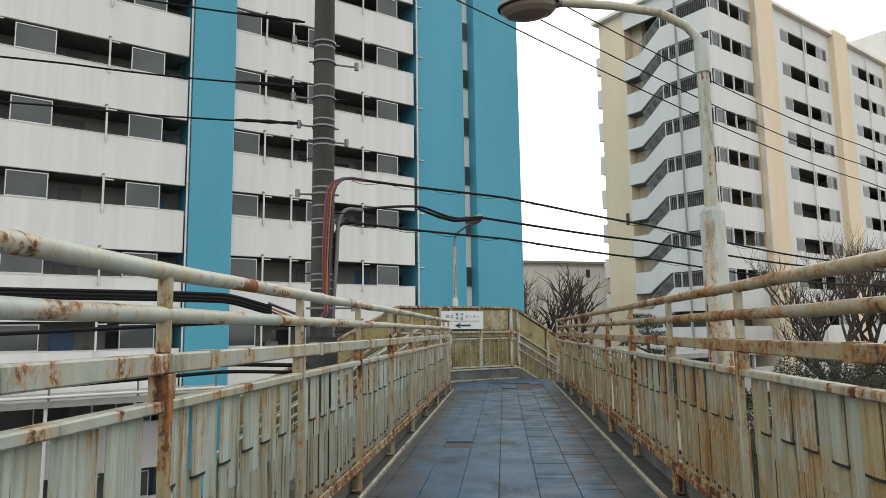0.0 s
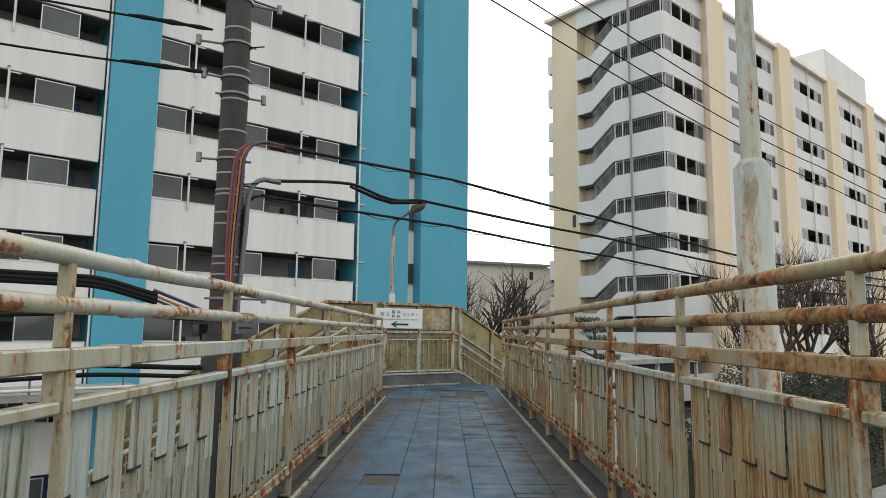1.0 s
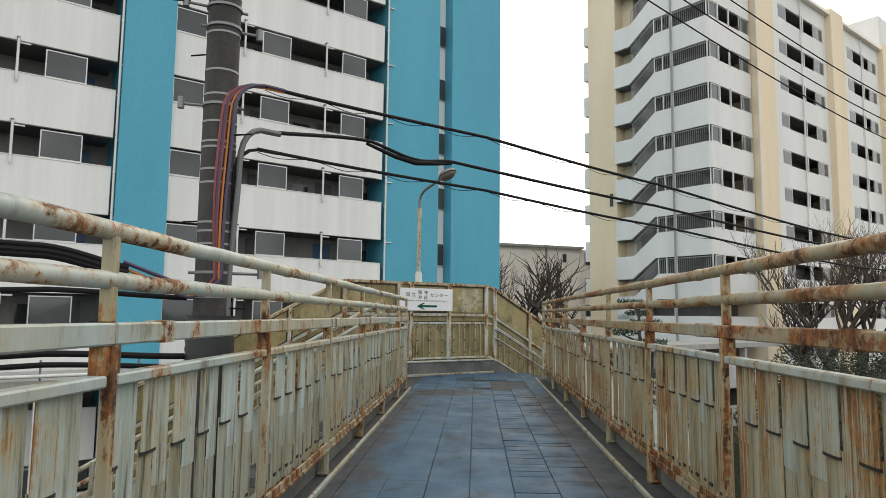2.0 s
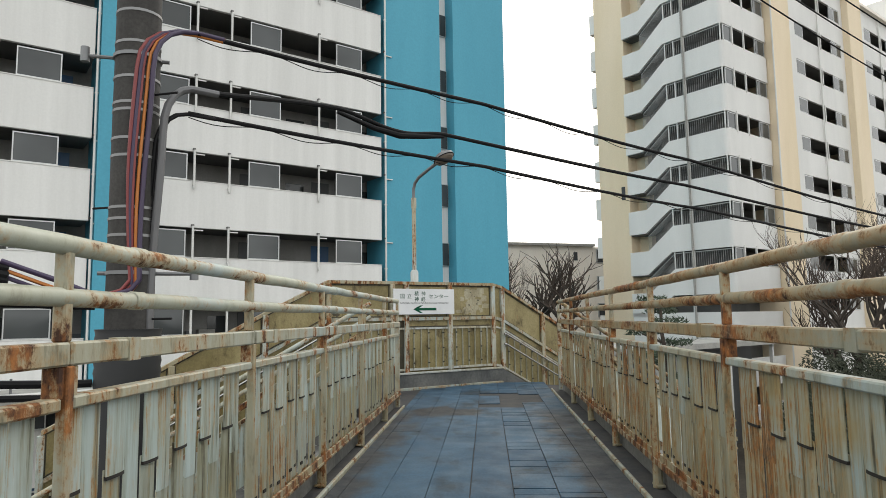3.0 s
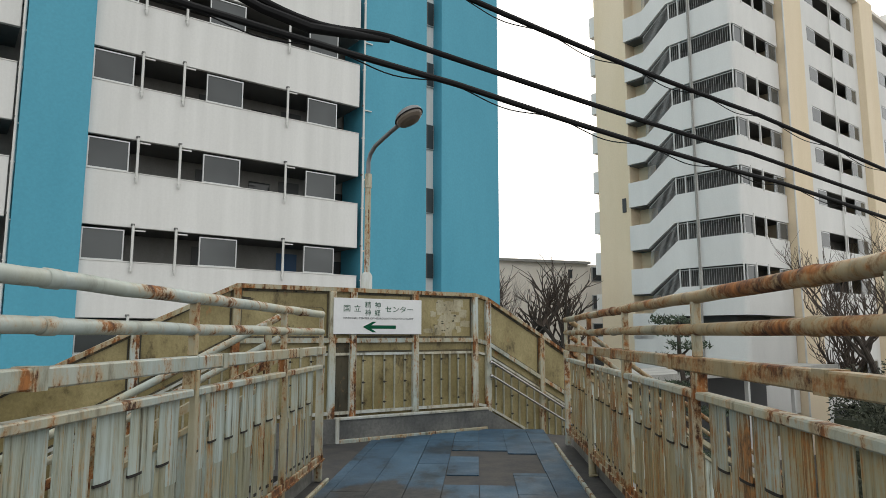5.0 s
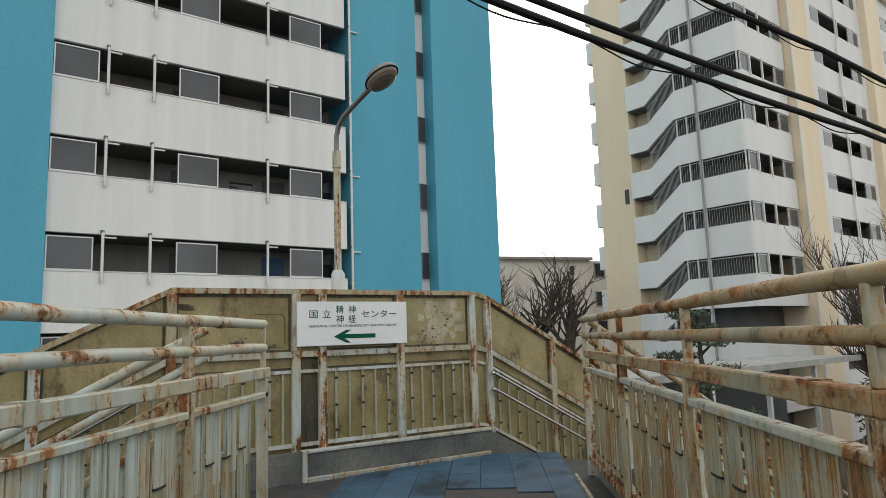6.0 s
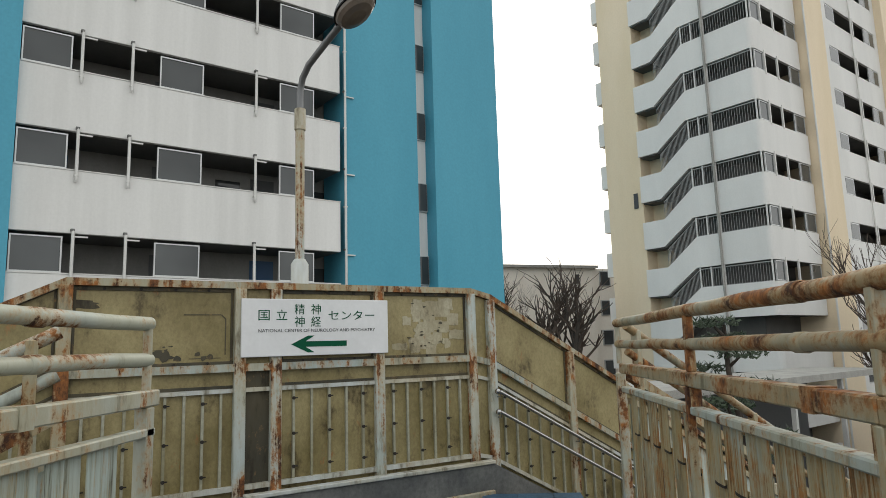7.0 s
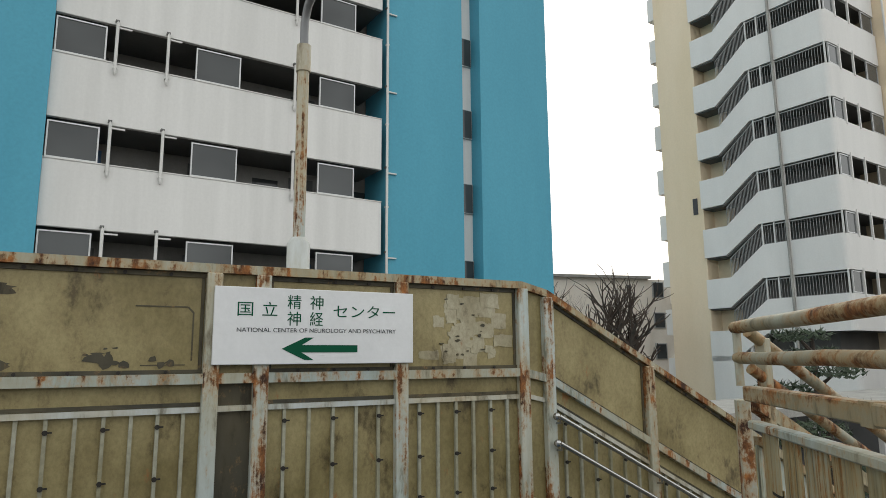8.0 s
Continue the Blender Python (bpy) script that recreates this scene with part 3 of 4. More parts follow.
def scraps(label, s0, s1, z0, z1, n, size, mat, front):
    """Ragged flakes of old paste left on the sheet."""
    k = Shape()
    for i in range(n):
        c, h = rng.uniform(s0, s1), rng.uniform(z0, z1)
        w, t = size * rng.uniform(0.4, 1.6), size * rng.uniform(0.15, 0.7)
        ring = [(c + w * math.cos(a) * rng.uniform(0.5, 1.2), h + t * math.sin(a) * rng.uniform(0.4, 1.3)) for a in (0.2, 0.9, 1.8, 2.7, 3.5, 4.3, 5.2, 5.9)]
        k.plate(ring, front - 0.0004 * i, -0.0005, lambda p, q, d: (p, d, q))
    part("paste_flakes", k, mat, wall, label)


scraps("dark scraped flakes of old paste", -0.84, -0.46, 1.225, 1.28, 9, 0.045, M_SEAM_SLOT_SHADE, -0.002)
scraps("dark scraped flakes of old paste", -0.88, -0.72, 1.28, 1.34, 5, 0.022, M_SEAM_SLOT_SHADE, -0.002)
sx = Shape()
for i in range(46):
    c, h = rng.gauss(1.36, 0.12), rng.uniform(1.25, 1.66)
    w, t = rng.uniform(0.02, 0.085), rng.uniform(0.012, 0.06)
    ring = []
    for (p, q), (u, v) in zip(((-w, -t), (w, -t), (w, t), (-w, t)), ((w, -t), (w, t), (-w, t), (-w, -t))):
        for k in (0.0, 0.27, 0.55, 0.8):
            ring.append((c + p + (u - p) * k + rng.uniform(-0.007, 0.007), h + q + (v - q) * k + rng.uniform(-0.007, 0.007)))
    sx.plate(ring, -0.001 - 0.00012 * i, -0.0005, lambda p, q, d: (p, d, q))
part("paste_flakes", sx, M_SCRAPE, wall, "pale torn paper paste")
scraps("dark scraped flakes of old paste", 1.15, 1.5, 1.24, 1.66, 14, 0.016, M_SEAM_SLOT_SHADE, -0.0075)
scraps("dark grey scuff on the sheet", -1.32, -1.12, 1.6, 1.62, 3, 0.07, M_SEAM_SLOT_SHADE, -0.002)
scraps("dark grey scuff on the sheet", -1.32, -1.14, 1.24, 1.26, 3, 0.06, M_SEAM_SLOT_SHADE, -0.002)
# two polished handrails down the east stair
for z in (0.86, 0.68):
    h = thing("handrail", "polished steel stair handrail with ball ends on the landing wall", "handrail", wall_m(), group="stair handrails")
    sx = Shape()
    pts = [(S_R + 0.12, -0.1, z)] + [(s, -0.1, z - (s - S_R - 0.12) * FALL) for s in (2.4, 3.2, 4.2, 5.4)]
    sx.tube(pts, 0.017, 12)
    part("tube", sx, M_CHROME, h, smooth=True)
    bm = bmesh.new()
    bmesh.ops.create_uvsphere(bm, u_segments=14, v_segments=9, radius=0.027, matrix=Matrix.Translation((S_R + 0.1, -0.1, z)))
    me = bpy.data.meshes.new("end_knob")
    bm.to_mesh(me)
    bm.free()
    me.materials.append(M_CHROME)
    part("end_knob", me, None, h)
    for s in (2.05, 2.98, 4.4):
        sx = Shape()
        zz = z - (s - S_R - 0.12) * FALL
        sx.tube([(s, -0.1, zz - 0.01), (s, -0.1, zz - 0.04), (s, -0.02, zz - 0.05)], 0.008, 8)
        part("bracket", sx, M_CHROME, h)
h = thing("handrail", "pale worn stair handrail tube on the landing wall", "handrail", wall_m(), group="stair handrails")
sx = Shape()
sx.tube([(S_L - 0.1, -0.1, 0.9), (-5.0, -0.1, 0.9 - (5.0 + S_L - 0.1) * FALL)], 0.02, 12)
part("tube", sx, M_CHROME, h, smooth=True)


# ---- stairs both ways with their inner rails ----
def stairs(name, start, sgn):
    k = thing(name, "grey steel stair flight going down from the footbridge landing", "stairs", wall_m(), kind="structure")
    sx = Shape()
    sx.box((-0.16, -1.72, -0.165), (0.16, -0.1, -0.015), cut=0.008)
    me = sx.mesh("step", [M_CONC])
    for i in range(14):
        part("step", me, None, k, m=Matrix.Translation((start + sgn * (0.15 + 0.3 * i), 0, -0.156 * (i + 1))))
    return k


stairs("stairs_east", 2.0, 1)
stairs("stairs_west", -1.5, -1)


def stair_rail(name, start, sgn, w, label, mat):
    """Sloping inner rails of a stair: two pipes, a bar and posts."""
    k = thing(name, label, "railing", wall_m(), kind="structure")
    run = 4.4
    for nm, z, r in (("top_rail", 1.38, 0.03), ("middle_rail", 1.2, 0.027)):
        sx = Shape()
        sx.tube([(start, w, z), (start + sgn * run, w, z - run * FALL)], r, 12)
        part(nm, sx, mat, k, smooth=True)
    for z, h, nm in ((1.0, 0.07, "flat_bar"), (0.84, 0.04, "panel_top_channel")):
        sx = Shape()
        sx.plate([(start, z), (start + sgn * run, z - run * FALL), (start + sgn * run, z + h - run * FALL), (start, z + h)], w - 0.03, w + 0.03, lambda p, q, d: (p, d, q))
        part(nm, sx, M_POST, k)
    sx = Shape()
    sx.plate([(start, 0.1), (start + sgn * run, 0.1 - run * FALL), (start + sgn * run, 0.84 - run * FALL), (start, 0.84)], w - 0.005, w + 0.012, lambda p, q, d: (p, d, q))
    part("panel", sx, M_SLAT, k)
    for i in range(4):
        s = start + sgn * (0.1 + 1.3 * i)
        z = -(0.1 + 1.3 * i) * FALL
        sx = Shape()
        sx.box((s - 0.025, w - 0.03, z), (s + 0.025, w + 0.03, z + 1.4), cut=0.005)
        part("post", sx, M_POST, k)
    return k


stair_rail("railing_east", 1.98, 1, -1.68, "rusty sloping stair railing with pipes and slats", M_PIPE_R)
stair_rail("railing_west", -1.5, -1, -1.72, "pale rusty sloping stair railing with pipes", M_PIPE)


# ---- sign on the landing wall ----
sign = thing("direction_sign", "white direction sign with green writing and arrow on the wall", "sign", wall_m())
SX0, SX1, SZ0, SZ1 = -0.275, 0.93, 1.235, 1.665
sx = Shape()
sx.box((SX0, -0.078, SZ0), (SX1, -0.06, SZ1), cut=0.003)
plate = part("plate", sx, M_SIGN, sign)


def letters(name, body, size, x, z, mat, parent, width=None):
    """Flat writing as a mesh, its left foot at x, z on the sign."""
    cu = bpy.data.curves.new(name, "FONT")
    cu.body, cu.size, cu.extrude = body, size, 0.0008
    tmp = bpy.data.objects.new(name, cu)
    scene.collection.objects.link(tmp)
    bpy.context.view_layer.update()
    me = bpy.data.meshes.new_from_object(tmp.evaluated_get(bpy.context.evaluated_depsgraph_get()))
    bpy.data.objects.remove(tmp)
    if width and len(me.vertices):
        xs = [v.co.x for v in me.vertices]
        k = width / max(1e-6, max(xs) - min(xs))
        for v in me.vertices:
            v.co.x = (v.co.x - min(xs)) * k
    me.materials.clear()
    me.materials.append(mat)
    return part(name, me, None, parent, m=Matrix.Translation((x, -0.0795, z)) @ pose(0, 0, 0, 90, 0, 0))


WX = (SX1 - SX0) / 354.0
def sx_(px):
    return SX0 + (px - 377) * WX - 0.022
letters("writing", "国", 0.088, sx_(420), 1.51, M_GREEN, plate, 0.085)
letters("writing", "立", 0.088, sx_(460), 1.51, M_GREEN, plate, 0.085)
letters("writing", "精", 0.088, sx_(502), 1.555, M_GREEN, plate, 0.08)
letters("writing", "神", 0.088, sx_(541), 1.555, M_GREEN, plate, 0.08)
letters("writing", "神", 0.088, sx_(502), 1.46, M_GREEN, plate, 0.08)
letters("writing", "経", 0.088, sx_(541), 1.46, M_GREEN, plate, 0.08)
letters("writing", "センター", 0.085, sx_(583), 1.51, M_GREEN, plate, 0.40)
letters("writing", "NATIONAL CENTER OF NEUROLOGY AND PSYCHIATRY", 0.034, sx_(420), 1.415, M_INK, plate, 0.96)
sx = Shape()
ax0, ax1, az = sx_(500) - 0.02, sx_(634) - 0.02, 1.322
sx.plate([(ax0, az), (ax0 + 0.135, az + 0.064), (ax0 + 0.187, az + 0.064), (ax0 + 0.115, az + 0.021), (ax1, az + 0.021), (ax1, az - 0.021), (ax0 + 0.115, az - 0.021), (ax0 + 0.187, az - 0.064), (ax0 + 0.135, az - 0.064)], -0.0805, -0.0785, lambda p, q, d: (p, d, q))
part("arrow", sx, M_GREEN, plate, "green arrow")


# ---- street lamps ----
def lamp_head(k, eye, aim, scale=1.0):
    """A flat oval lamp head: metal shell above, dark rim, shallow glass bowl below."""
    ax = Vector(aim).normalized()
    side = ax.cross(Vector((0, 0, 1))).normalized()
    up = side.cross(ax).normalized()
    c = Vector(eye) + ax * (0.25 * scale)

    def dome(rows, mat, nm, label):
        sx = Shape()
        n = 24
        rings = []
        for r, h in rows:
            rings.append([c + (ax * (0.235 * math.cos(a) * r) + side * (0.15 * math.sin(a) * r) + up * h) * scale for a in (2 * math.pi * q / n for q in range(n))])
        for a, b in zip(rings, rings[1:]):
            for q in range(n):
                sx.face([a[q], a[(q + 1) % n], b[(q + 1) % n], b[q]])
        sx.face(rings[0])
        sx.face(rings[-1])
        part(nm, sx, mat, k, label, smooth=True)

    dome([(1.03, 0.004), (1.0, 0.03), (0.9, 0.065), (0.7, 0.095), (0.4, 0.112), (0.1, 0.118)], M_STEEL, "shell", "grey metal lamp shell")
    dome([(1.05, -0.014), (1.06, -0.006), (1.06, 0.0), (1.04, 0.004)], M_CABLE, "rim", "dark rubber rim")
    dome([(0.98, -0.014), (0.92, -0.045), (0.75, -0.08), (0.45, -0.1), (0.1, -0.106)], M_LAMP, "bowl", "brownish glass bowl")
    sx = Shape()
    sx.tube([Vector(eye) - ax * 0.04, Vector(eye) + ax * (0.03 * scale), Vector(eye) + ax * (0.09 * scale) + up * 0.01], [0.03 * scale, 0.04 * scale, 0.055 * scale], 14)
    part("neck", sx, M_STEEL, k, smooth=True)


lamp = thing("street_lamp", "rusty white lamp post with a curved arm behind the landing wall", "street lamp", group="street lamps")
lx, ly = -1.25, 15.13
sx = Shape()
sx.tube([(lx, ly, GROUND), (lx, ly, 1.96), (lx, ly, 2.0)], [0.07, 0.07, 0.045], 14)
part("base_tube", sx, M_WHITE_STEEL, lamp, smooth=True)
sx = Shape()
sx.tube([(lx, ly, 1.98), (lx, ly, 3.1)], 0.037, 14)
part("pole", sx, M_LAMPPOLE, lamp, "rust-streaked pole", smooth=True)
sx = Shape()
sx.tube([(lx, ly, 3.08), (lx, ly, 3.26)], 0.046, 14)
part("collar", sx, M_WHITE_STEEL, lamp, smooth=True)
sx = Shape()
sx.tube([(lx, ly, 3.24), (lx + 0.0, ly - 0.0, 3.42), (lx + 0.03, ly - 0.03, 3.52), (lx + 0.1, ly - 0.1, 3.6), (lx + 0.3, ly - 0.3, 3.7), (lx + 0.44, ly - 0.44, 3.76)], 0.027, 12)
part("arm", sx, M_STEEL, lamp, "bare grey metal arm", smooth=True)
lamp_head(lamp, (lx + 0.42, ly - 0.42, 3.755), (0.72, -0.62, 0.32), 0.84)

lamp = thing("street_lamp", "pale blue rusty lamp post beside the bridge fence", "street lamp", group="street lamps")
lx, ly = 1.42, 3.8
sx = Shape()
sx.tube([(lx, ly, GROUND), (lx, ly, 2.0), (lx, ly, 2.04)], [0.085, 0.085, 0.058], 18)
part("base_tube", sx, M_LAMPPOST, lamp, smooth=True)
sx = Shape()
sx.tube([(lx, ly, 2.02), (lx, ly, 3.08)], [0.048, 0.042], 16)
part("pole", sx, M_LAMPPOLE, lamp, "rust-streaked pole", smooth=True)
sx = Shape()
sx.tube([(lx, ly, 3.05), (lx, ly, 3.3)], 0.053, 16)
part("collar", sx, M_WHITE_STEEL, lamp, smooth=True)
sx = Shape()
sx.tube([(lx, ly, 3.2), (lx - 0.02, ly, 3.32), (lx - 0.1, ly, 3.42), (lx - 0.3, ly - 0.02, 3.53), (lx - 0.65, ly - 0.03, 3.6), (lx - 1.05, ly - 0.05, 3.64)], 0.032, 14)
part("arm", sx, M_WHITE_STEEL, lamp, smooth=True)
lamp_head(lamp, (lx - 1.03, ly - 0.05, 3.635), (-0.99, -0.1, -0.1), 0.95)


# ---- utility pole ----
PX, PY = -2.82, 8.82
pole = thing("utility_pole", "dark concrete utility pole with steel bands, arms and strapped conduits", "utility pole")
sx = Shape()
sx.tube([(PX, PY, GROUND), (PX, PY, 9.5)], [0.2, 0.15], 20)
part("shaft", sx, M_POLE, pole, smooth=True)
sx = Shape()
rings = [(z / 24, 0.235 + (0.008 if k % 2 else 0.0)) for k, z in enumerate(range(-30, 28))]
sx.tube([(PX, PY, z) for z, r in rings], [r for z, r in rings], 22)
part("guard_sleeve", sx, M_SLEEVE, pole, "black ribbed plastic guard sleeve", smooth=True)
for z in [1.3, 1.36, 1.84, 1.97, 2.06, 2.47, 2.61, 2.84, 2.9, 3.11, 3.4, 3.66, 4.07, 4.48, 5.02, 5.66]:
    sx = Shape()
    r = 0.2 - 0.05 * (z - GROUND) / 14.5 + 0.005
    sx.tube([(PX, PY, z), (PX, PY, z + 0.022)], r, 20, caps=False)
    part("band", sx, M_BAND, pole, "thin shiny steel band", smooth=True)
for z, a, ln in ((1.56, 20, 0.5), (3.31, 200, 0.42), (4.16, 30, 0.4), (4.38, 210, 0.42), (4.84, 200, 0.5), (5.43, 25, 0.55), (5.75, 205, 0.5)):
    sx = Shape()
    d = Vector((math.cos(radians(a)), math.sin(radians(a)), 0))
    c = Vector((PX, PY, z))
    sx.tube([c - d * 0.24, c + d * ln], 0.016, 8)
    sx.tube([c + d * (ln - 0.03) + Vector((0, 0, -0.05)), c + d * (ln - 0.03) + Vector((0, 0, 0.07))], 0.035, 10)
    sx.tube([c + Vector((0, 0, -0.014)), c + Vector((0, 0, 0.014))], 0.186, 18)
    part("arm", sx, M_STEEL, pole, "galvanised arm with an insulator", smooth=True)
for i in range(7):
    z = -0.6 + i * 0.9
    a = 170 if i % 2 else -10
    sx = Shape()
    d = Vector((math.cos(radians(a)), math.sin(radians(a)), 0))
    c = Vector((PX, PY, z))
    sx.tube([c + d * 0.17, c + d * 0.38], 0.009, 6)
    part("step_bolt", sx, M_CABLE, pole)
TOWARD = Vector((0.52, -0.85, 0)).normalized()
ACROSS = Vector((0.85, 0.52, 0))
QA, QB, QC = Vector((-2.42, 9.02, 3.6)), Vector((-2.45, 8.99, 3.1)), Vector((-2.46, 8.98, 2.9))
for mat, off, r, z0, goal, nm in ((M_CABLE_R, -0.02, 0.015, 1.5, QA, "red_conduit"), (M_CABLE_R, 0.015, 0.012, 1.48, QA, "red_conduit"), (M_CABLE_O, 0.045, 0.013, 1.46, QA, "orange_conduit"), (M_CABLE_P, 0.0, 0.016, 1.44, QA, "purple_conduit"), (M_CABLE_P, 0.075, 0.02, 1.5, QA, "purple_conduit"), (M_CABLE, 0.12, 0.016, 1.3, QC, "black_conduit"), (M_CABLE, 0.14, 0.012, 1.3, QC, "black_conduit"), (M_CABLE_G, 0.165, 0.032, 0.3, QB, "grey_conduit")):
    base = Vector((PX, PY, 0)) + TOWARD * (0.18 if abs(off) < 0.1 else 0.12) + ACROSS * off
    z1 = goal.z - 0.42
    pts = []
    for i in range(13):
        z = z0 + (z1 - z0) * i / 12
        pts.append(base + ACROSS * (0.03 * math.sin(z * 2.1 + off * 12)) + TOWARD * (0.008 * math.sin(z * 3.1 + off * 40)) + Vector((0, 0, z)))
    top = pts[-1]
    end = goal + Vector((0.01 * math.sin(off * 90), 0, 0.014 * math.cos(off * 70)))
    for q in (0.2, 0.4, 0.6, 0.8, 1.0):
        mid = Vector((top.x, top.y, goal.z - 0.04))
        pts.append(top.lerp(mid, q).lerp(mid.lerp(end, q), q))
    out = Vector((0.82, 0.574, -0.05)) * 0.22
    pts += [end + out * 0.5, end + out]
    if goal is QA:
        b = pts[0]
        pts = [b - ACROSS * 0.9 + Vector((0, 0, 0.1 + off * 0.3)), b - ACROSS * 0.5 + Vector((0, 0, -0.06 + off * 0.4)), b - ACROSS * 0.25 + Vector((0, 0, -0.14)), b - ACROSS * 0.06 + Vector((0, 0, -0.08))] + pts
    sx = Shape()
    sx.tube(pts, r, 9, caps=True)
    part(nm, sx, mat, pole, smooth=True)


# ---- overhead cables ----
def cable(label, pts, r, group="overhead cables", wraps=0.0, mat=None):
    """A hanging cable through its points, with a little sag between them."""
    out = []
    pts = [Vector(p) for p in pts]
    ways = []
    for i, p in enumerate(pts):
        a, b = pts[max(i - 1, 0)], pts[min(i + 1, len(pts) - 1)]
        ways.append((b - a).normalized())
    for (a, b), (u, w) in zip(zip(pts, pts[1:]), zip(ways, ways[1:])):
        far = (b - a).length
        n = max(8, int(far / 0.6))
        for i in range(n):
            t = i / n
            h = (1 - t) ** 2 * (1 + 2 * t), t * (1 - t) ** 2 * far, t * t * (3 - 2 * t), t * t * (t - 1) * far
            out.append(a * h[0] + u * h[1] + b * h[2] + w * h[3] - Vector((0, 0, 4 * t * (1 - t) * 0.006 * far)))
    out.append(pts[-1])
    s = Shape()
    s.tube(out, r, 8)
    k = solid("cable", s, mat or M_CABLE, label, "cable", group, smooth=True)
    if wraps:
        s = Shape()
        line = []
        for i in range(int((len(out) - 1) * 6)):
            q = i / 6
            j = int(q)
            c = out[j].lerp(out[j + 1], q - j)
            line.append(c + Vector((0, 0.0, -wraps * (0.75 + 0.55 * math.sin(i * 0.5)))))
        s.tube(line, 0.0045, 5)
        part("lashing_wire", s, M_CABLE, k)
    return k


def along(p, k, dz):
    return (p[0] + k * 0.82, p[1] + k * 0.574, p[2] + dz)


cable("thick black cable hanging across the bridge", [QA, (0.0, 11.52, 3.72), (3.0, 13.6, 3.45), (10.0, 18.5, 2.95), (60, 53, 3.6)], 0.022, wraps=0.05)
cable("thick black cable with a splice across the bridge", [QB, (-1.55, 10.5, 3.4), (-0.95, 10.98, 3.26), (-0.48, 11.36, 3.32), (3.0, 13.85, 3.12), (10.0, 18.9, 2.8), (60, 54, 3.4)], 0.023)
cable("thick black cable hanging across the bridge", [QC, (0.0, 11.1, 2.86), (3.0, 13.2, 2.65), (10.0, 18.2, 2.3), (60, 53, 3.0)], 0.02, wraps=0.045)
s = Shape()
s.tube([(-1.55, 10.5, 3.36), (-1.2, 10.78, 3.25), (-0.95, 10.98, 3.215), (-0.7, 11.17, 3.25), (-0.48, 11.36, 3.29)], [0.02, 0.03, 0.036, 0.03, 0.018], 9)
solid("cable_splice", s, M_CABLE, "black bound splice sagging under the cable", "cable", smooth=True)
for z, dy in ((7.5, 0.0), (8.0, 0.12), (8.5, 0.0)):
    p = (PX + 0.3, PY + 0.18 + dy, z)
    cable("thin black wire high across the bridge", [p, along(p, 15, -2.4), along(p, 45, -3.9), along(p, 80, -3.2)], 0.012)
for z, dy in ((4.4, 0.0), (5.02, 0.1), (6.1, 0.1)):
    p = (PX - 0.3, PY - 0.18 + dy, z)
    cable("thin black wire running from the pole beside the street", [p, along(p, -3.2, -0.24), along(p, -9, -0.42), along(p, -50, 0.8)], 0.014)
    s = Shape()
    q0, q1 = Vector(p), Vector(along(p, -1.0, -0.085))
    s.tube([q0.lerp(q1, i / 6) for i in range(7)], [0.014, 0.03, 0.02, 0.036, 0.024, 0.03, 0.012], 8)
    solid("cable_sleeve", s, M_CABLE, "black sleeve bound round a wire end", "cable", "cable sleeves", smooth=True)
b = Vector((PX, PY, 1.52)) + TOWARD * 0.18 - ACROSS * 0.8
for dz, r in ((0.0, 0.034), (0.05, 0.026), (-0.04, 0.03)):
    q = b + Vector((0, 0, dz))
    cable("black sheathed cable bundle looping from the pole", [q, q - ACROSS * 0.7 + Vector((0, 0, 0.17)), q - ACROSS * 4 + Vector((0, 0, 0.22)), q - ACROSS * 40 + Vector((0, 0, 0.3))], r)
for z, r in ((1.3, 0.026), (0.72, 0.03), (0.62, 0.025)):
    p = (PX - 0.2, PY - 0.14, z)
    cable("black cable bundle running beside the bridge", [p, along(p, -1.2, 0.05), along(p, -6, -0.1), along(p, -40, -0.1)], r)

# ---- blue and white apartment block ----
B1 = pose(-4.357, 31.011, 0, 0, 0, 40.37)
block = thing("apartment_building", "white gallery-access apartment block with blue tower walls and dark open corridors", "building", B1)
STOREY, BAND = 2.702, 1.03
SILLS = [3.365 + STOREY * i for i in range(-3, 8)]
SECTIONS = [(-9.055, 0.04, [(-9.02, -7.88), (-5.68, -4.46), (-2.08, -0.9)], [-7.66, -6.42, -2.88, 0.2]),
            (-24.9, -10.9, [(-16.9, -15.6), (-13.05, -11.82), (-20.7, -19.4)], [-13.83, -17.6, -18.8, -22.0, -10.82])]


def wbox(parent, name, a, b, mat, label="", cut=0.0):
    s = Shape()
    s.box(a, b, cut=cut)
    return part(name, s, mat, parent, label)


top = SILLS[-1] + BAND
wbox(block, "tower_wall", (-10.75, -0.18, GROUND), (-9.055, 1.6, top + 2.2), M_BLUE, "flat blue tower wall")
wbox(block, "tower_wall", (0.25, -0.02, GROUND), (3.17, 1.6, top + 2.2), M_BLUE, "flat blue tower wall")
wbox(block, "tower_wall", (3.86, -0.14, GROUND), (6.997, 9.0, top + 2.2), M_BLUE, "flat blue tower wall")
wbox(block, "stair_wall", (3.17, 0.45, GROUND), (3.86, 1.5, top + 2.0), M_WHITE)
# corridor wall and slabs carry part of the opening's shade in their colour
wbox(block, "rear_wall", (-24.5, 1.75, GROUND), (4.0, 9.0, top + 1.4), M_CORRIDOR, "inner corridor wall in grey lowered for shade")
wbox(block, "roof", (-24.5, -0.1, top + 1.4), (4.0, 9.0, top + 1.75), M_WHITE)
fr = {}
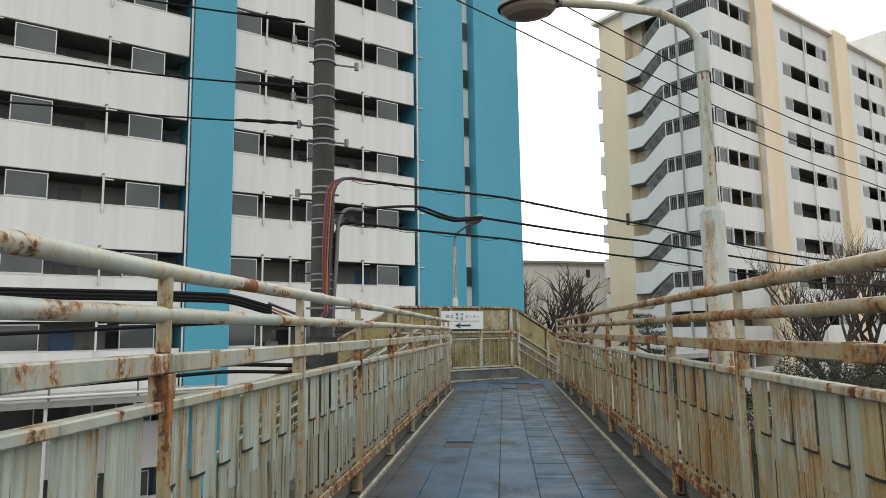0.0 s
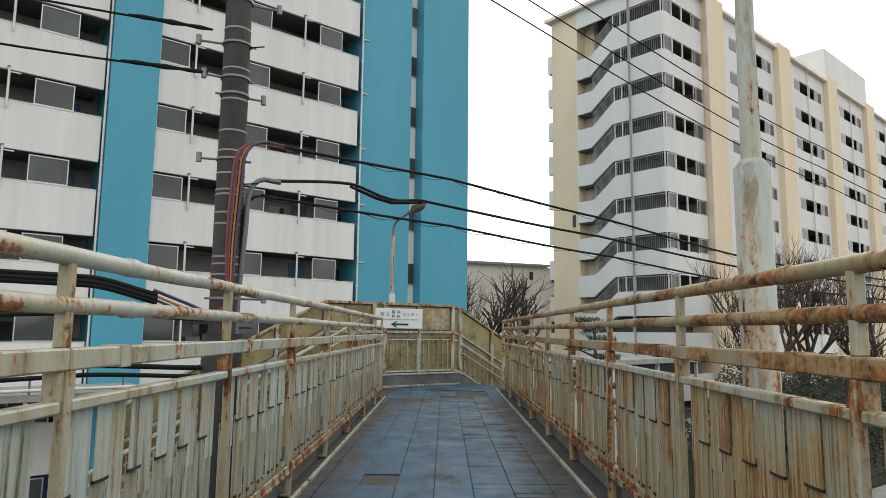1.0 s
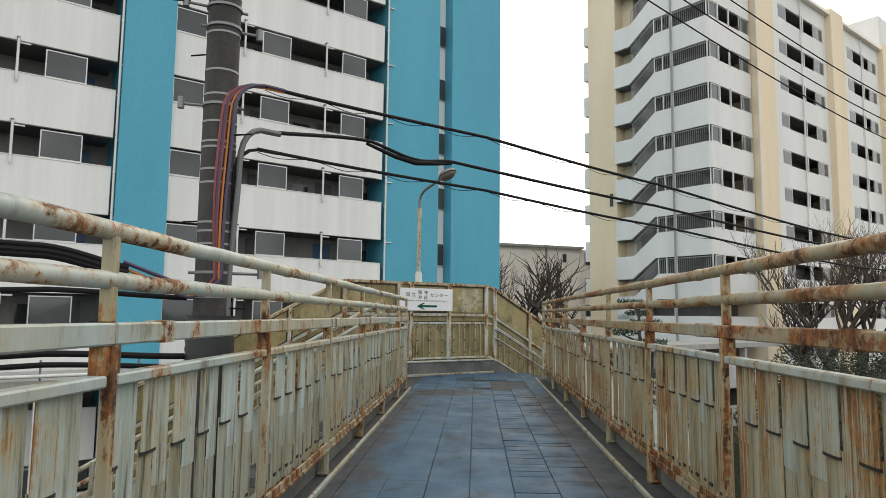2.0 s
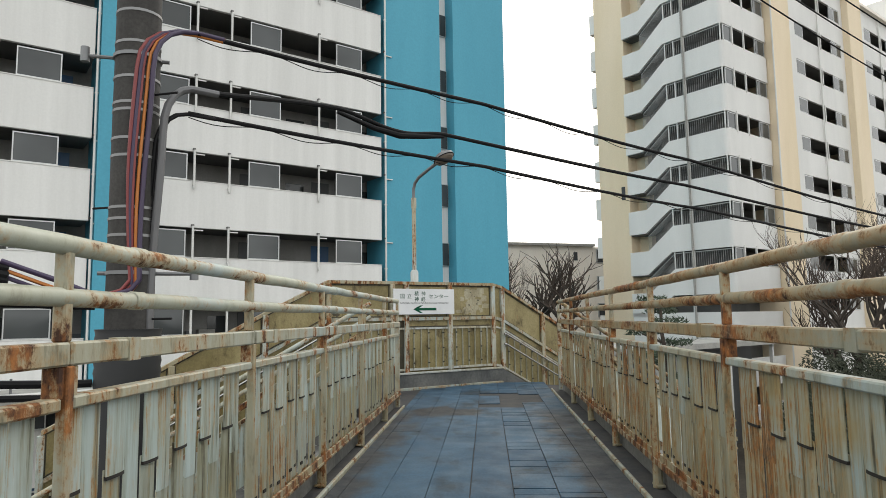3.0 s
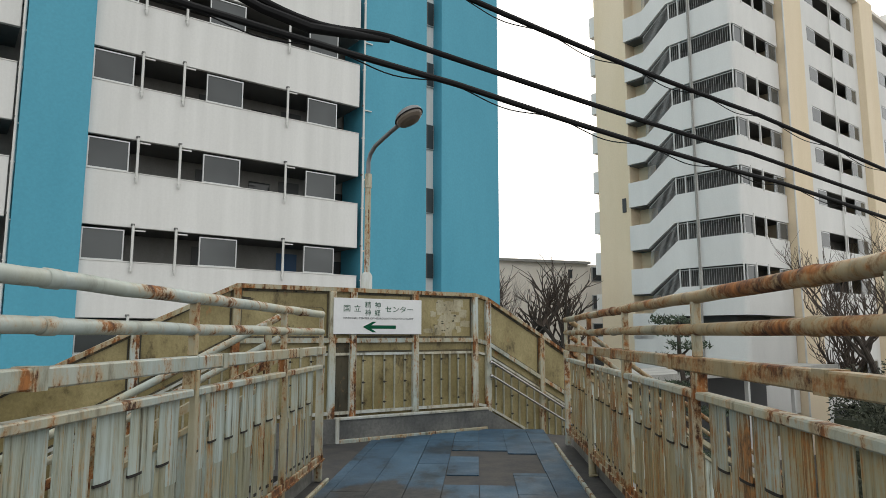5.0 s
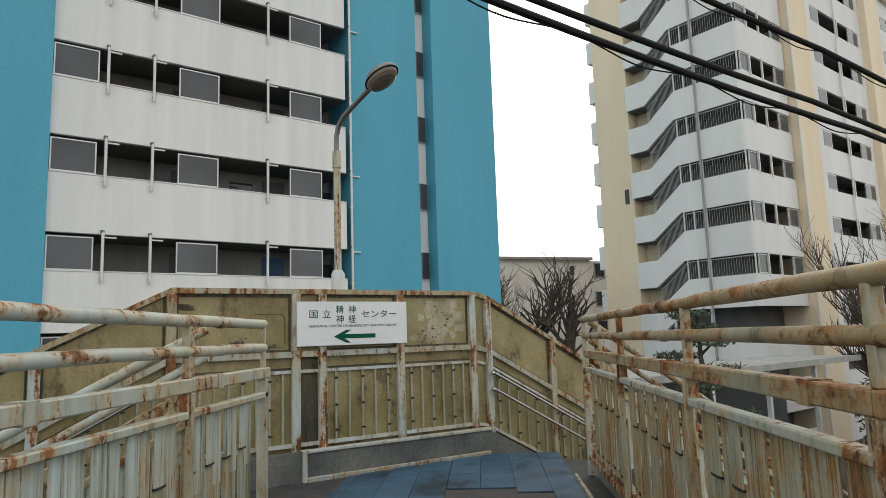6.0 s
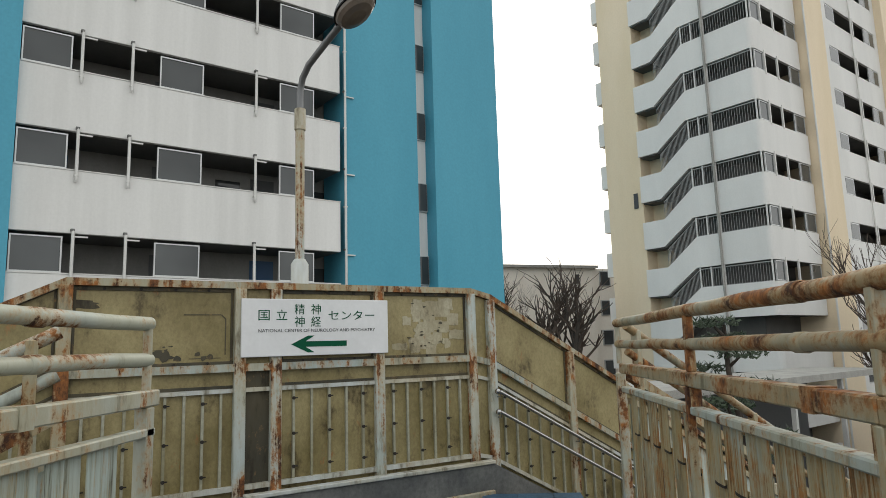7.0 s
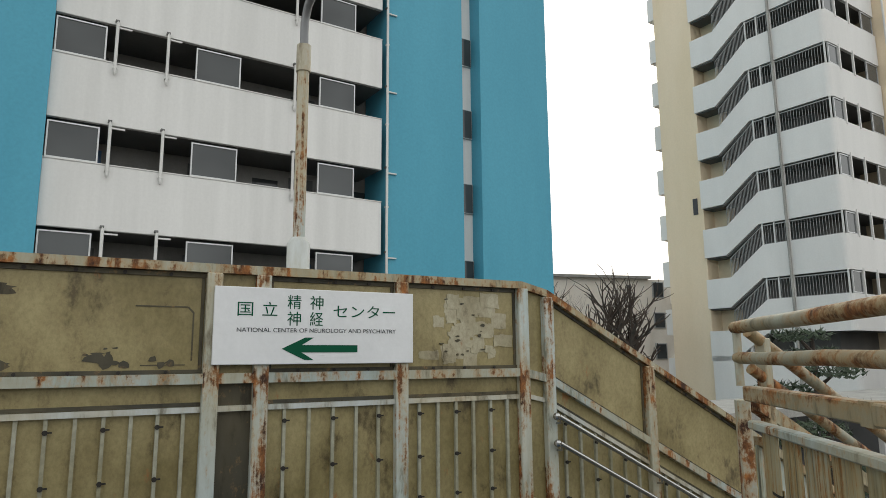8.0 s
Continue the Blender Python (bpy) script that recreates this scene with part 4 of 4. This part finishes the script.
for s0, s1, frames, pipes in SECTIONS:
    for z in SILLS:
        prev = z - STOREY + BAND
        wbox(block, "parapet", (s0, 0.0, prev + 0.02), (s1, 0.13, z), M_WHITE, cut=0.012)
        wbox(block, "sill_strip", (s0, -0.015, z), (s1, 0.14, z + 0.03), M_WPIPE)
        wbox(block, "corridor_slab", (s0, 0.13, prev + 0.02), (s1, 1.75, prev + 0.2), M_SOFFIT_SHADE)
        for a, b in frames:
            key = round(b - a, 2)
            if key not in fr:
                s = Shape()
                w, h, t = b - a, BAND - 0.1, 0.036
                for p, q in (((0, 0.02, 0), (w, 0.08, t)), ((0, 0.02, h - t), (w, 0.08, h)), ((0, 0.02, t), (t, 0.08, h - t)), ((w - t, 0.02, t), (w, 0.08, h - t))):
                    s.box(p, q)
                g = Shape()
                g.box((t, 0.045, t), (w - t, 0.052, h - t))
                fr[key] = (s.mesh("window_frame", [M_ALU]), g.mesh("pane", [M_GLASS]))
            win = part("window", fr[key][0], None, block, "aluminium windscreen window", m=Matrix.Translation((a, 0, z + 0.032)))
            part("pane", fr[key][1], None, win)
        rng = random.Random(int(z * 100) + int(s0))
        x = s0 + 0.6
        while x < s1 - 1.0:
            wbox(block, "corridor_door", (x, 1.72, z - 1.1), (x + 0.8, 1.752, z + 0.85), M_DOOR_B if rng.random() < 0.2 else M_DOOR)
            if rng.random() < 0.8:
                wbox(block, "meter_box", (x + 1.1, 1.6, z - 0.25), (x + 1.35, 1.752, z + 0.15), M_DOOR)
            if rng.random() < 0.35:
                wbox(block, "air_unit", (x + 1.5, 1.4, z - 0.35), (x + 2.1, 1.72, z + 0.2), M_CONC_L, cut=0.02)
            if rng.random() < 0.6:
                wbox(block, "corridor_window", (x + 1.9, 1.735, z + 0.05), (x + 2.7, 1.752, z + 0.7), M_GLASS)
            x += 3.05
        for a in pipes:
            wbox(block, "pipe_bracket", (a - 0.06, -0.1, z + BAND + 0.07), (a + 0.03, 0.0, z + BAND + 0.13), M_CONC)
            wbox(block, "pipe_bracket", (a - 0.05, -0.1, z - 0.16), (a + 0.05, 0.0, z - 0.12), M_WPIPE)
            wbox(block, "drain_outlet", (a + 0.04, -0.085, z + BAND - 0.09), (a + 0.34, -0.03, z + BAND - 0.05), M_WPIPE)
    for a in pipes:
        if a in (0.2, -10.82):
            s = Shape()
            s.tube([(a, -0.07, GROUND), (a, -0.07, top + 0.9)], 0.042, 10)
            part("drain_pipe", s, M_WPIPE, block, "white vertical drain pipe", smooth=True)
        else:
            s = Shape()
            s.tube([(a, -0.06, -0.26), (a, -0.06, BAND + 0.1)], 0.042, 10)
            s.tube([(a, -0.06, -0.33), (a, -0.06, -0.26)], [0.02, 0.042], 10)
            short_pipe = s.mesh("drain_pipe", [M_WPIPE], True)
            for z in SILLS:
                part("drain_pipe", short_pipe, None, block, "short white drain pipe across the corridor opening", m=Matrix.Translation((0, 0, z)))
for i in range(-3, 8):
    z = 3.483 + STOREY * i
    s = Shape()
    s.box((3.19, 0.38, z), (3.84, 0.46, z + 1.06))
    w = part("window", s, M_ALU, block)
    wbox(w, "pane", (3.22, 0.36, z + 0.03), (3.81, 0.385, z + 1.03), M_GLASS)

# low white canopy roof and pipe at the foot of the block
can = thing("canopy", "long low white canopy with a pipe along its edge", "canopy", B1)
wbox(can, "roof", (-30, -3.6, -0.95), (-9.5, -0.2, -0.75), M_CONC_L)
s = Shape()
s.tube([(-30, -3.7, -0.62), (-9.5, -3.7, -0.62)], 0.05, 10)
part("edge_pipe", s, M_WPIPE, can, smooth=True)
for i in range(8):
    s = Shape()
    s.tube([(-28 + 2.5 * i, -3.55, -0.75), (-28 + 2.5 * i, -3.55, -0.2)], 0.03, 8)
    part("vent_stub", s, M_CABLE_G, can, smooth=True)
    wbox(can, "canopy_post", (-28.1 + 2.5 * i, -3.5, GROUND), (-28 + 2.5 * i, -3.4, -0.95), M_WPIPE)

# ---- white and beige apartment block ----
A2 = 41.2
B2 = pose(13.52, 40.7, 0, 0, 0, A2)
block2 = thing("apartment_building", "white apartment block with beige piers and open sloping stair galleries", "building", B2)
T0, ST2 = 4.81, 2.555
TOPS = [T0 + ST2 * k for k in range(-3, 8)]
GR, DROP = 1.0, 1.35
ROOF2 = TOPS[-1] + 1.3
# core wall and gallery slabs use the darkened grey to paint in recess shade
wbox(block2, "core_wall", (1.5, 1.4, GROUND), (75, 8.9, ROOF2 - 0.2), M_SOFFIT_SHADE, "wall set back behind the galleries, grey darkened for shade")
wbox(block2, "gable_wall", (0.99, 5.9, GROUND), (1.49, 6.75, ROOF2), M_BEIGE, "beige gable wall")
wbox(block2, "gable_wall", (0.1, 6.75, GROUND), (1.0, 9.05, ROOF2), M_BEIGE, "beige gable wall")
wbox(block2, "roof", (-0.35, -0.35, ROOF2 + 0.0), (75, 9.4, ROOF2 + 0.22), M_CREAM)
wbox(block2, "roof_room", (33, 1.6, ROOF2 + 0.22), (45, 8.5, ROOF2 + 5.5), M_WHITE_B)


def rail_panel(s0, s1):
    n = int((s1 - s0) / 0.13)
    s = Shape()
    for i in range(n + 1):
        x = s0 + (s1 - s0) * i / n
        s.box((x - 0.009, -0.009, 0.02), (x + 0.009, 0.009, GR - 0.1))
    s.box((s0, -0.02, GR - 0.12), (s1, 0.02, GR - 0.07))
    s.box((s0, -0.02, 0.0), (s1, 0.02, 0.03))
    return s


def gable(p, q, d):
    return (d, p, q)


GAL_RAIL = rail_panel(0.15, 2.4).mesh("gallery_railing", [M_BARS])
LAND_RAIL = rail_panel(2.5, 3.7).mesh("gallery_railing", [M_BARS])
sl = Shape()
n = 24
for i in range(n + 1):
    g = 3.7 + 1.75 * i / n
    d = -DROP * i / n
    sl.box((-0.009, g - 0.009, d + 0.02), (0.009, g + 0.009, d + GR - 0.1))
sl.plate([(3.7, GR - 0.12), (5.45, GR - 0.12 - DROP), (5.45, GR - 0.07 - DROP), (3.7, GR - 0.07)], -0.02, 0.02, gable)
SLOPE_RAIL = sl.mesh("gallery_railing", [M_BARS])
TURN90 = pose(0, 0, 0, 0, 0, 90)
for k, T in enumerate(TOPS):
    lo, hi = T - GR - (ST2 - GR) + 0.0, T - GR
    # parapet round the corner: long side, rounded corner, gable side
    s = Shape()
    arc = [math.pi + j * math.pi / 12 for j in range(7)]
    outer = [(0.0, 2.36)] + [(0.28 + 0.28 * math.cos(a), 0.28 + 0.28 * math.sin(a)) for a in arc] + [(5.0, 0.0), (5.0, 0.14)]
    s.plate(outer + [(0.28 + 0.14 * math.cos(a), 0.28 + 0.14 * math.sin(a)) for a in reversed(arc)] + [(0.14, 2.36)], lo, hi, lambda p, q, d: (p, q, d))
    part("gallery_parapet", s, M_WHITE_B, block2)
    if k < 3:
        if k == 2:
            wbox(block2, "ground_wall", (0.0, 2.36, GROUND), (0.14, 6.75, hi), M_WHITE_B, "white ground storey wall")
            for g in (2.6, 4.7):
                wbox(block2, "gallery_post", (0.04, g - 0.06, hi), (0.16, g + 0.06, T), M_WPIPE)
        s = Shape()
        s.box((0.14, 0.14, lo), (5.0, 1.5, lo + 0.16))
        part("gallery_slab", s, M_SOFFIT_SHADE, block2)
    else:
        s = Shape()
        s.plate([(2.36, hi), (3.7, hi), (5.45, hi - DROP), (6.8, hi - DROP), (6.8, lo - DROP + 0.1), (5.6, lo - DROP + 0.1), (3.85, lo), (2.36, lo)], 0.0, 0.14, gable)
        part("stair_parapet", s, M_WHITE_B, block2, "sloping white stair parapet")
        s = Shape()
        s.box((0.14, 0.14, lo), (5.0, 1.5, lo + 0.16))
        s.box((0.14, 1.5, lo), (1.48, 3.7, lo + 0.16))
        part("gallery_slab", s, M_SOFFIT_SHADE, block2)
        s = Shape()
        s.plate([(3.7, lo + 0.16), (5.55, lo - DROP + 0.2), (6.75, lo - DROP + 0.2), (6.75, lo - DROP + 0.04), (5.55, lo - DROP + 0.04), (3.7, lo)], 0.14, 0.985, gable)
        part("stair_slab", s, M_SOFFIT_SHADE, block2, "sloping stair slab, grey darkened for shade")
        tagged(part("gallery_railing", GAL_RAIL, None, block2, "grey barred gallery railing", m=Matrix.Translation((0.07, 0, hi)) @ TURN90), kind="stuff")
        tagged(part("gallery_railing", LAND_RAIL, None, block2, "grey barred gallery railing", m=Matrix.Translation((0.07, 0, hi)) @ TURN90), kind="stuff")
        tagged(part("gallery_railing", SLOPE_RAIL, None, block2, "grey barred sloping railing", m=Matrix.Translation((0.07, 0, hi))), kind="stuff")
        for g in (2.42, 2.48, 3.12, 3.7, 0.12):
            wbox(block2, "gallery_post", (0.04, g - 0.03, hi), (0.1, g + 0.03, T), M_WPIPE)
        for x in (1.12, 2.4):
            wbox(block2, "gallery_post", (x - 0.04, -0.04, hi - 0.1), (x + 0.04, 0.05, T + 0.12), M_WPIPE)
        for x, w in ((0.2, 0.86), (3.72, 1.16)):
            s = Shape()
            h, t = GR - 0.06, 0.045
            for p, q in (((0, 0.02, 0), (w, 0.08, t)), ((0, 0.02, h - t), (w, 0.08, h)), ((0, 0.02, t), (t, 0.08, h - t)), ((w - t, 0.02, t), (w, 0.08, h - t))):
                s.box(p, q)
            win = part("window", s, M_ALU, block2, m=Matrix.Translation((x, 0, hi + 0.02)))
            wbox(win, "pane", (t, 0.045, t), (w - t, 0.05, h - t), M_GLASS)
    for x0, x1 in ((7.4, 16.7), (19.0, 27.2), (29.5, 37.6), (39.9, 48.0), (50.3, 58.5), (60.8, 69)):
        wbox(block2, "parapet", (x0, 0.0, lo), (x1, 0.14, hi), M_WHITE_B)
        wbox(block2, "gallery_slab", (x0, 0.14, lo), (x1, 1.5, lo + 0.16), M_SOFFIT_SHADE)
        m = (x0 + x1) / 2
        wbox(block2, "parapet", (x0, 0.0, hi), (x0 + 1.65, 0.14, T), M_WHITE_B)
        wbox(block2, "parapet", (x1 - 0.5, 0.0, hi), (x1, 0.14, T), M_WHITE_B)
        for x, w in ((x0 + 1.7, 1.2), (x1 - 2.1, 0.75), (x1 - 1.3, 0.75)):
            win = wbox(block2, "window", (x, 0.02, hi + 0.02), (x + w, 0.08, T - 0.02), M_ALU)
            wbox(win, "pane", (x + 0.06, 0.012, hi + 0.08), (x + w - 0.06, 0.018, T - 0.08), M_GLASS)
        wbox(block2, "gallery_post", (m + 0.7, -0.05, hi - 0.1), (m + 0.8, 0.05, T + 0.1), M_WPIPE)
    if k == len(TOPS) - 1:
        for x0, x1 in ((0.3, 5.1), (7.4, 16.7), (19.0, 27.2), (29.5, 37.6), (39.9, 48.0), (50.3, 58.5), (60.8, 69)):
            wbox(block2, "roof_parapet", (x0, 0.0, T), (x1, 0.14, ROOF2), M_WHITE_B)
            wbox(block2, "gallery_slab", (x0, 0.14, T), (x1, 1.5, T + 0.2), M_SOFFIT_SHADE)
        wbox(block2, "roof_parapet", (0.0, 0.3, T), (0.14, 6.75, ROOF2), M_WHITE_B)
    wbox(block2, "end_balcony", (0.3, 9.05, lo + 0.1), (1.3, 9.6, hi - 0.1), M_WHITE_B)
for x0, x1 in ((5.1, 7.4), (16.7, 19.0), (27.2, 29.5), (37.6, 39.9), (48.0, 50.3), (58.5, 60.8)):
    wbox(block2, "pier", (x0, -0.45, GROUND), (x1, 1.5, ROOF2 + 0.5), M_BEIGE, "beige vertical pier", cut=0.03)
for x in (12.3, 23.3, 33.8, 44.2, 4.9):
    s = Shape()
    s.tube([(x, -0.1 if x > 5 else -0.5, GROUND), (x, -0.1 if x > 5 else -0.5, ROOF2)], 0.05, 8)
    part("drain_pipe", s, M_WPIPE, block2, smooth=True)
s = Shape()
s.tube([(-0.08, 2.44, GROUND), (-0.08, 2.44, ROOF2)], 0.06, 10)
part("drain_pipe", s, M_CONC_L, block2, "grey vertical drain pipe", smooth=True)
s = Shape()
z = 8.45
s.box((0.07, 7.05, z), (0.1, 7.33, z + 0.85), cut=0.01)
part("wall_mark", s, M_INK, block2, "dark painted mark as a plain bar")

# entrance canopy in front of the block
can = thing("canopy", "flat white entrance canopy on white posts", "canopy", pose(3.8, 26.0, 0, 0, 0, A2))
wbox(can, "roof", (0.0, 0.0, -0.12), (15, 3.0, 0.03), M_CONC_L, cut=0.02)
wbox(can, "fascia", (-0.05, -0.06, -0.16), (15.05, 0.0, 0.05), M_CONC_L)
for x in (0.2, 3.2, 4.5, 8.0, 11.5):
    wbox(can, "canopy_post", (x, 0.2, GROUND), (x + 0.14, 0.34, -0.12), M_WPIPE)
wbox(can, "rear_wall", (0.0, 3.0, GROUND), (15, 3.2, -0.12), M_DOOR)

# ---- far cream block ----
B3 = pose(10.6, 79.0, 0, 0, 0, 22) @ Matrix.Diagonal((1.18, 1.18, 1.18, 1))
block3 = thing("apartment_building", "far cream apartment block with a flat roof behind bare trees", "building", B3)
wbox(block3, "wall", (-16, 0, GROUND), (1.2, 10, 7.55), M_CREAM)
wbox(block3, "roof", (-16.3, -0.3, 7.55), (1.5, 10.3, 7.78), M_CONC_L)
wbox(block3, "side_wall", (1.2, 0.3, GROUND), (5.0, 9, 7.55), M_CREAM)
for i in range(5):
    z = -4.4 + 2.6 * i
    w = wbox(block3, "window", (1.9, 0.22, z), (3.0, 0.32, z + 1.35), M_ALU)
    wbox(w, "pane", (2.0, 0.19, z + 0.08), (2.9, 0.21, z + 1.27), M_GLASS)
    wbox(block3, "balcony", (3.6, -0.6, z - 0.5), (5.0, 0.3, z + 0.4), M_CREAM)
wbox(block3, "wall_mark", (-0.7, -0.04, 6.2), (-0.3, 0.0, 7.0), M_INK, "dark painted mark as a plain bar")


# ---- trees ----
def limb(s, p, d, ln, r, depth, rng, twigs, spread=0.5, up=0.25):
    pts, rad = [p], [r]
    q = p
    dd = d.normalized()
    n = 4
    for i in range(n):
        dd = (dd + Vector((rng.uniform(-1, 1), rng.uniform(-1, 1), rng.uniform(-0.6, 1) * 0.8)) * 0.27 + Vector((0, 0, up * 0.2))).normalized()
        q = q + dd * (ln / n)
        pts.append(q)
        rad.append(r * (1 - 0.45 * (i + 1) / n))
    (s if depth > 1 else twigs).tube(pts, rad, 7 if depth > 2 else 4, caps=depth > 2)
    if depth == 0:
        return
    kids = rng.randint(4, 6) if depth > 1 else rng.randint(5, 7)
    for i in range(kids):
        at = rng.choice((2, 3, 4, 4))
        side = Vector((rng.uniform(-1, 1), rng.uniform(-1, 1), rng.uniform(-0.15, 0.7)))
        limb(s, pts[at], (dd + side * spread * 1.6).normalized(), ln * rng.uniform(0.55, 0.8), rad[at] * rng.uniform(0.6, 0.82), depth - 1, rng, twigs, spread, up)


def bare_tree(x, y, h, seed, label, depth=4, r=0.2, z=GROUND, spread=0.62, up=0.45, lift=0.0):
    rng = random.Random(seed)
    k = thing("tree", label, "tree", Matrix.Translation((x, y, z)), group="bare trees")
    s, t = Shape(), Shape()
    if lift:
        s.tube([(0, 0, -0.1), (0.04, 0.02, lift * 0.5), (0, 0, lift)], [r * 1.2, r * 1.05, r], 9)
    limb(s, Vector((0, 0, lift - 0.1)), Vector((rng.uniform(-0.1, 0.1), 0, 1)), h * 0.36, r, depth, rng, t, spread, up)
    part("trunk", s, M_BARK, k, "dark bare trunk and limbs", smooth=True)
    part("crown", t, M_TWIG, k, "fine bare brown twigs")
    return k


bare_tree(2.7, 47.0, 10.0, 3, "pollarded bare tree with dark limbs before the far block", 3, 0.42, spread=0.85, up=0.22, lift=2.6)
bare_tree(5.2, 46.0, 9.0, 8, "pollarded bare tree with dark limbs before the far block", 3, 0.38, spread=0.85, up=0.22, lift=2.6)
bare_tree(1.1, 49.5, 10.0, 14, "pollarded bare tree with dark limbs before the far block", 3, 0.38, spread=0.85, up=0.22, lift=2.6)
bare_tree(2.0, 62.0, 15.0, 21, "tall bare tree with a haze of fine twigs", 4, 0.18)
bare_tree(18.6, 38.0, 12.0, 31, "bare tree with dark limbs before the white block", 4, 0.34)
bare_tree(20.6, 38.8, 12.4, 37, "bare tree with dark limbs before the white block", 4, 0.34)
bare_tree(25.5, 42.0, 11.5, 41, "bare tree with dark limbs before the white block", 4, 0.34)


def cloud_pine(x, y, h, seed):
    rng = random.Random(seed)
    k = thing("tree", "dark clipped pine with layered pads of needles", "tree", Matrix.Translation((x, y, GROUND)))
    s = Shape()
    pts = [Vector((rng.uniform(-0.15, 0.15), rng.uniform(-0.15, 0.15), h * i / 7)) for i in range(8)]
    s.tube(pts, [0.14 - 0.014 * i for i in range(8)], 8)
    leaf = Shape()
    for i in range(13):
        a = i * 2.4
        z = h * (0.42 + 0.58 * i / 12)
        rr = (1.5 - 1.1 * i / 12) * rng.uniform(0.7, 1.1)
        c = Vector((math.cos(a) * rr * 0.75, math.sin(a) * rr * 0.75, z))
        s.tube([Vector((0, 0, z - 0.25)), c], [0.045, 0.02], 6)
        for j in range(190):
            u1, u2 = rng.uniform(0, 6.283), rng.random() ** 0.5
            p = c + Vector((math.cos(u1) * u2 * 0.5, math.sin(u1) * u2 * 0.5, rng.uniform(-0.05, 0.13)))
            d = Vector((rng.uniform(-1, 1), rng.uniform(-1, 1), rng.uniform(0.1, 0.9))).normalized() * 0.15
            w = d.orthogonal().normalized() * 0.028
            leaf.face([p - w, p + w, p + d])
    part("trunk", s, M_BARK, k, smooth=True)
    part("crown", leaf, M_LEAF, k, "dark green needle pads")
    return k


cloud_pine(5.15, 24.0, 6.55, 5)


def hedge(x, y, ln, ang, h, seed, label):
    rng = random.Random(seed)
    s = Shape()
    for i in range(int(ln * 900)):
        p = Vector((rng.uniform(0, ln), rng.uniform(-0.6, 0.6), 0))
        p.z = h * rng.random() ** 0.5 * (1 + 0.1 * math.sin(p.x * 2.1)) * (1 - 0.35 * abs(p.y))
        d = Vector((rng.uniform(-1, 1), rng.uniform(-1, 1), rng.uniform(-0.4, 1))).normalized() * 0.12
        w = d.orthogonal().normalized() * 0.04
        s.face([p - d * 0.3 - w, p - d * 0.3 + w, p + d])
    s.box((0, -0.35, 0), (ln, 0.35, h * 0.72))
    return solid("hedge", s, M_HEDGE, label, "hedge", kind="stuff", m=pose(x, y, GROUND, 0, 0, ang))


hedge(11.8, 29.2, 21, A2, 4.95, 6, "dark bare shrubs beside the white block")
hedge(6.8, 19.8, 18, A2, 4.1, 2, "dark brown-green clipped hedge beside the entrance")

# ---- fence slats ----
for k, x, out, posts, end, meshes, first in ((fence_w, LX, -1, POSTS_L, 12.67, SLAT_PALE, 0.08), (fence_e, RX, 1, POSTS_R, 14.65, SLAT_STAINED, 0.085)):
    rng = random.Random(17)
    for y in posts:
        for i in range(12):
            yy = y + first + 0.1185 * i
            if yy > end - 0.08 or yy > y + 1.45:
                continue
            turn = Matrix.Translation((x + out * 0.005, yy + rng.uniform(-0.006, 0.006), rng.uniform(-0.012, 0.012))) @ Matrix.Diagonal((out, 1, 1, 1)) @ pose(0, 0, 0, 0, 0, rng.uniform(-2, 2))
            part("rear_slat" if i % 2 else "slat", meshes[i % 2], None, k, m=turn)

# ---- deck tiles ----
rng = random.Random(23)
tile_meshes = {}


def tile_mesh(w, l):
    key = (round(w, 3), round(l, 2))
    if key not in tile_meshes:
        s = Shape()
        c = 0.004
        s.plate([(-w / 2 + c, -l / 2), (w / 2 - c, -l / 2), (w / 2, -l / 2 + c), (w / 2, l / 2 - c), (w / 2 - c, l / 2), (-w / 2 + c, l / 2), (-w / 2, l / 2 - c), (-w / 2, -l / 2 + c)], -0.01, 0.0, lambda p, q, d: (p, q, d))
        tile_meshes[key] = s.mesh("tile", [M_TILE])
    return tile_meshes[key]


EDGES = [-1.125, -1.03, -0.74, -0.45, -0.155, 0.14, 0.44, 0.74, 0.98]
GONE = {2: [(5.9, 6.32)], 4: [(12.6, 13.0), (13.9, 14.27)], 5: [(12.6, 13.0), (13.05, 14.27)], 6: [(13.1, 14.1)]}
for i in range(8):
    x, w = (EDGES[i] + EDGES[i + 1]) / 2, EDGES[i + 1] - EDGES[i]
    stop = min(far_y(x + w / 2) - 0.25, 15.9)
    y = Y0 + (0.3 if i % 2 else 0.0)
    while y < stop - 0.12:
        short = i in (5, 6) and 1.0 < y < 12.6
        if short:
            l = rng.choice((0.12, 0.16, 0.22, 0.3, 0.45, 0.7))
        else:
            l = rng.choice((1.5, 2.1, 2.7, 3.6, 1.8))
        l = min(l, stop - y)
        for a, b in GONE.get(i, []):
            if y < a - 0.03 < y + l:
                l = a - y
            elif abs(y - a) < 0.04:
                y, l = b, min(0.6, stop - b)
        if l > 0.1:
            part("tile", tile_mesh(w - (0.008 if short or i in (3, 4) else 0.0035), round(l - (0.014 if short else 0.005), 3)), None, deck,
                 m=Matrix.Translation((x, y + l / 2, rng.uniform(-0.0015, 0.0015))) @ pose(0, 0, 0, rng.uniform(-0.1, 0.1), rng.uniform(-0.15, 0.15), rng.uniform(-0.15, 0.15)))
        y += l
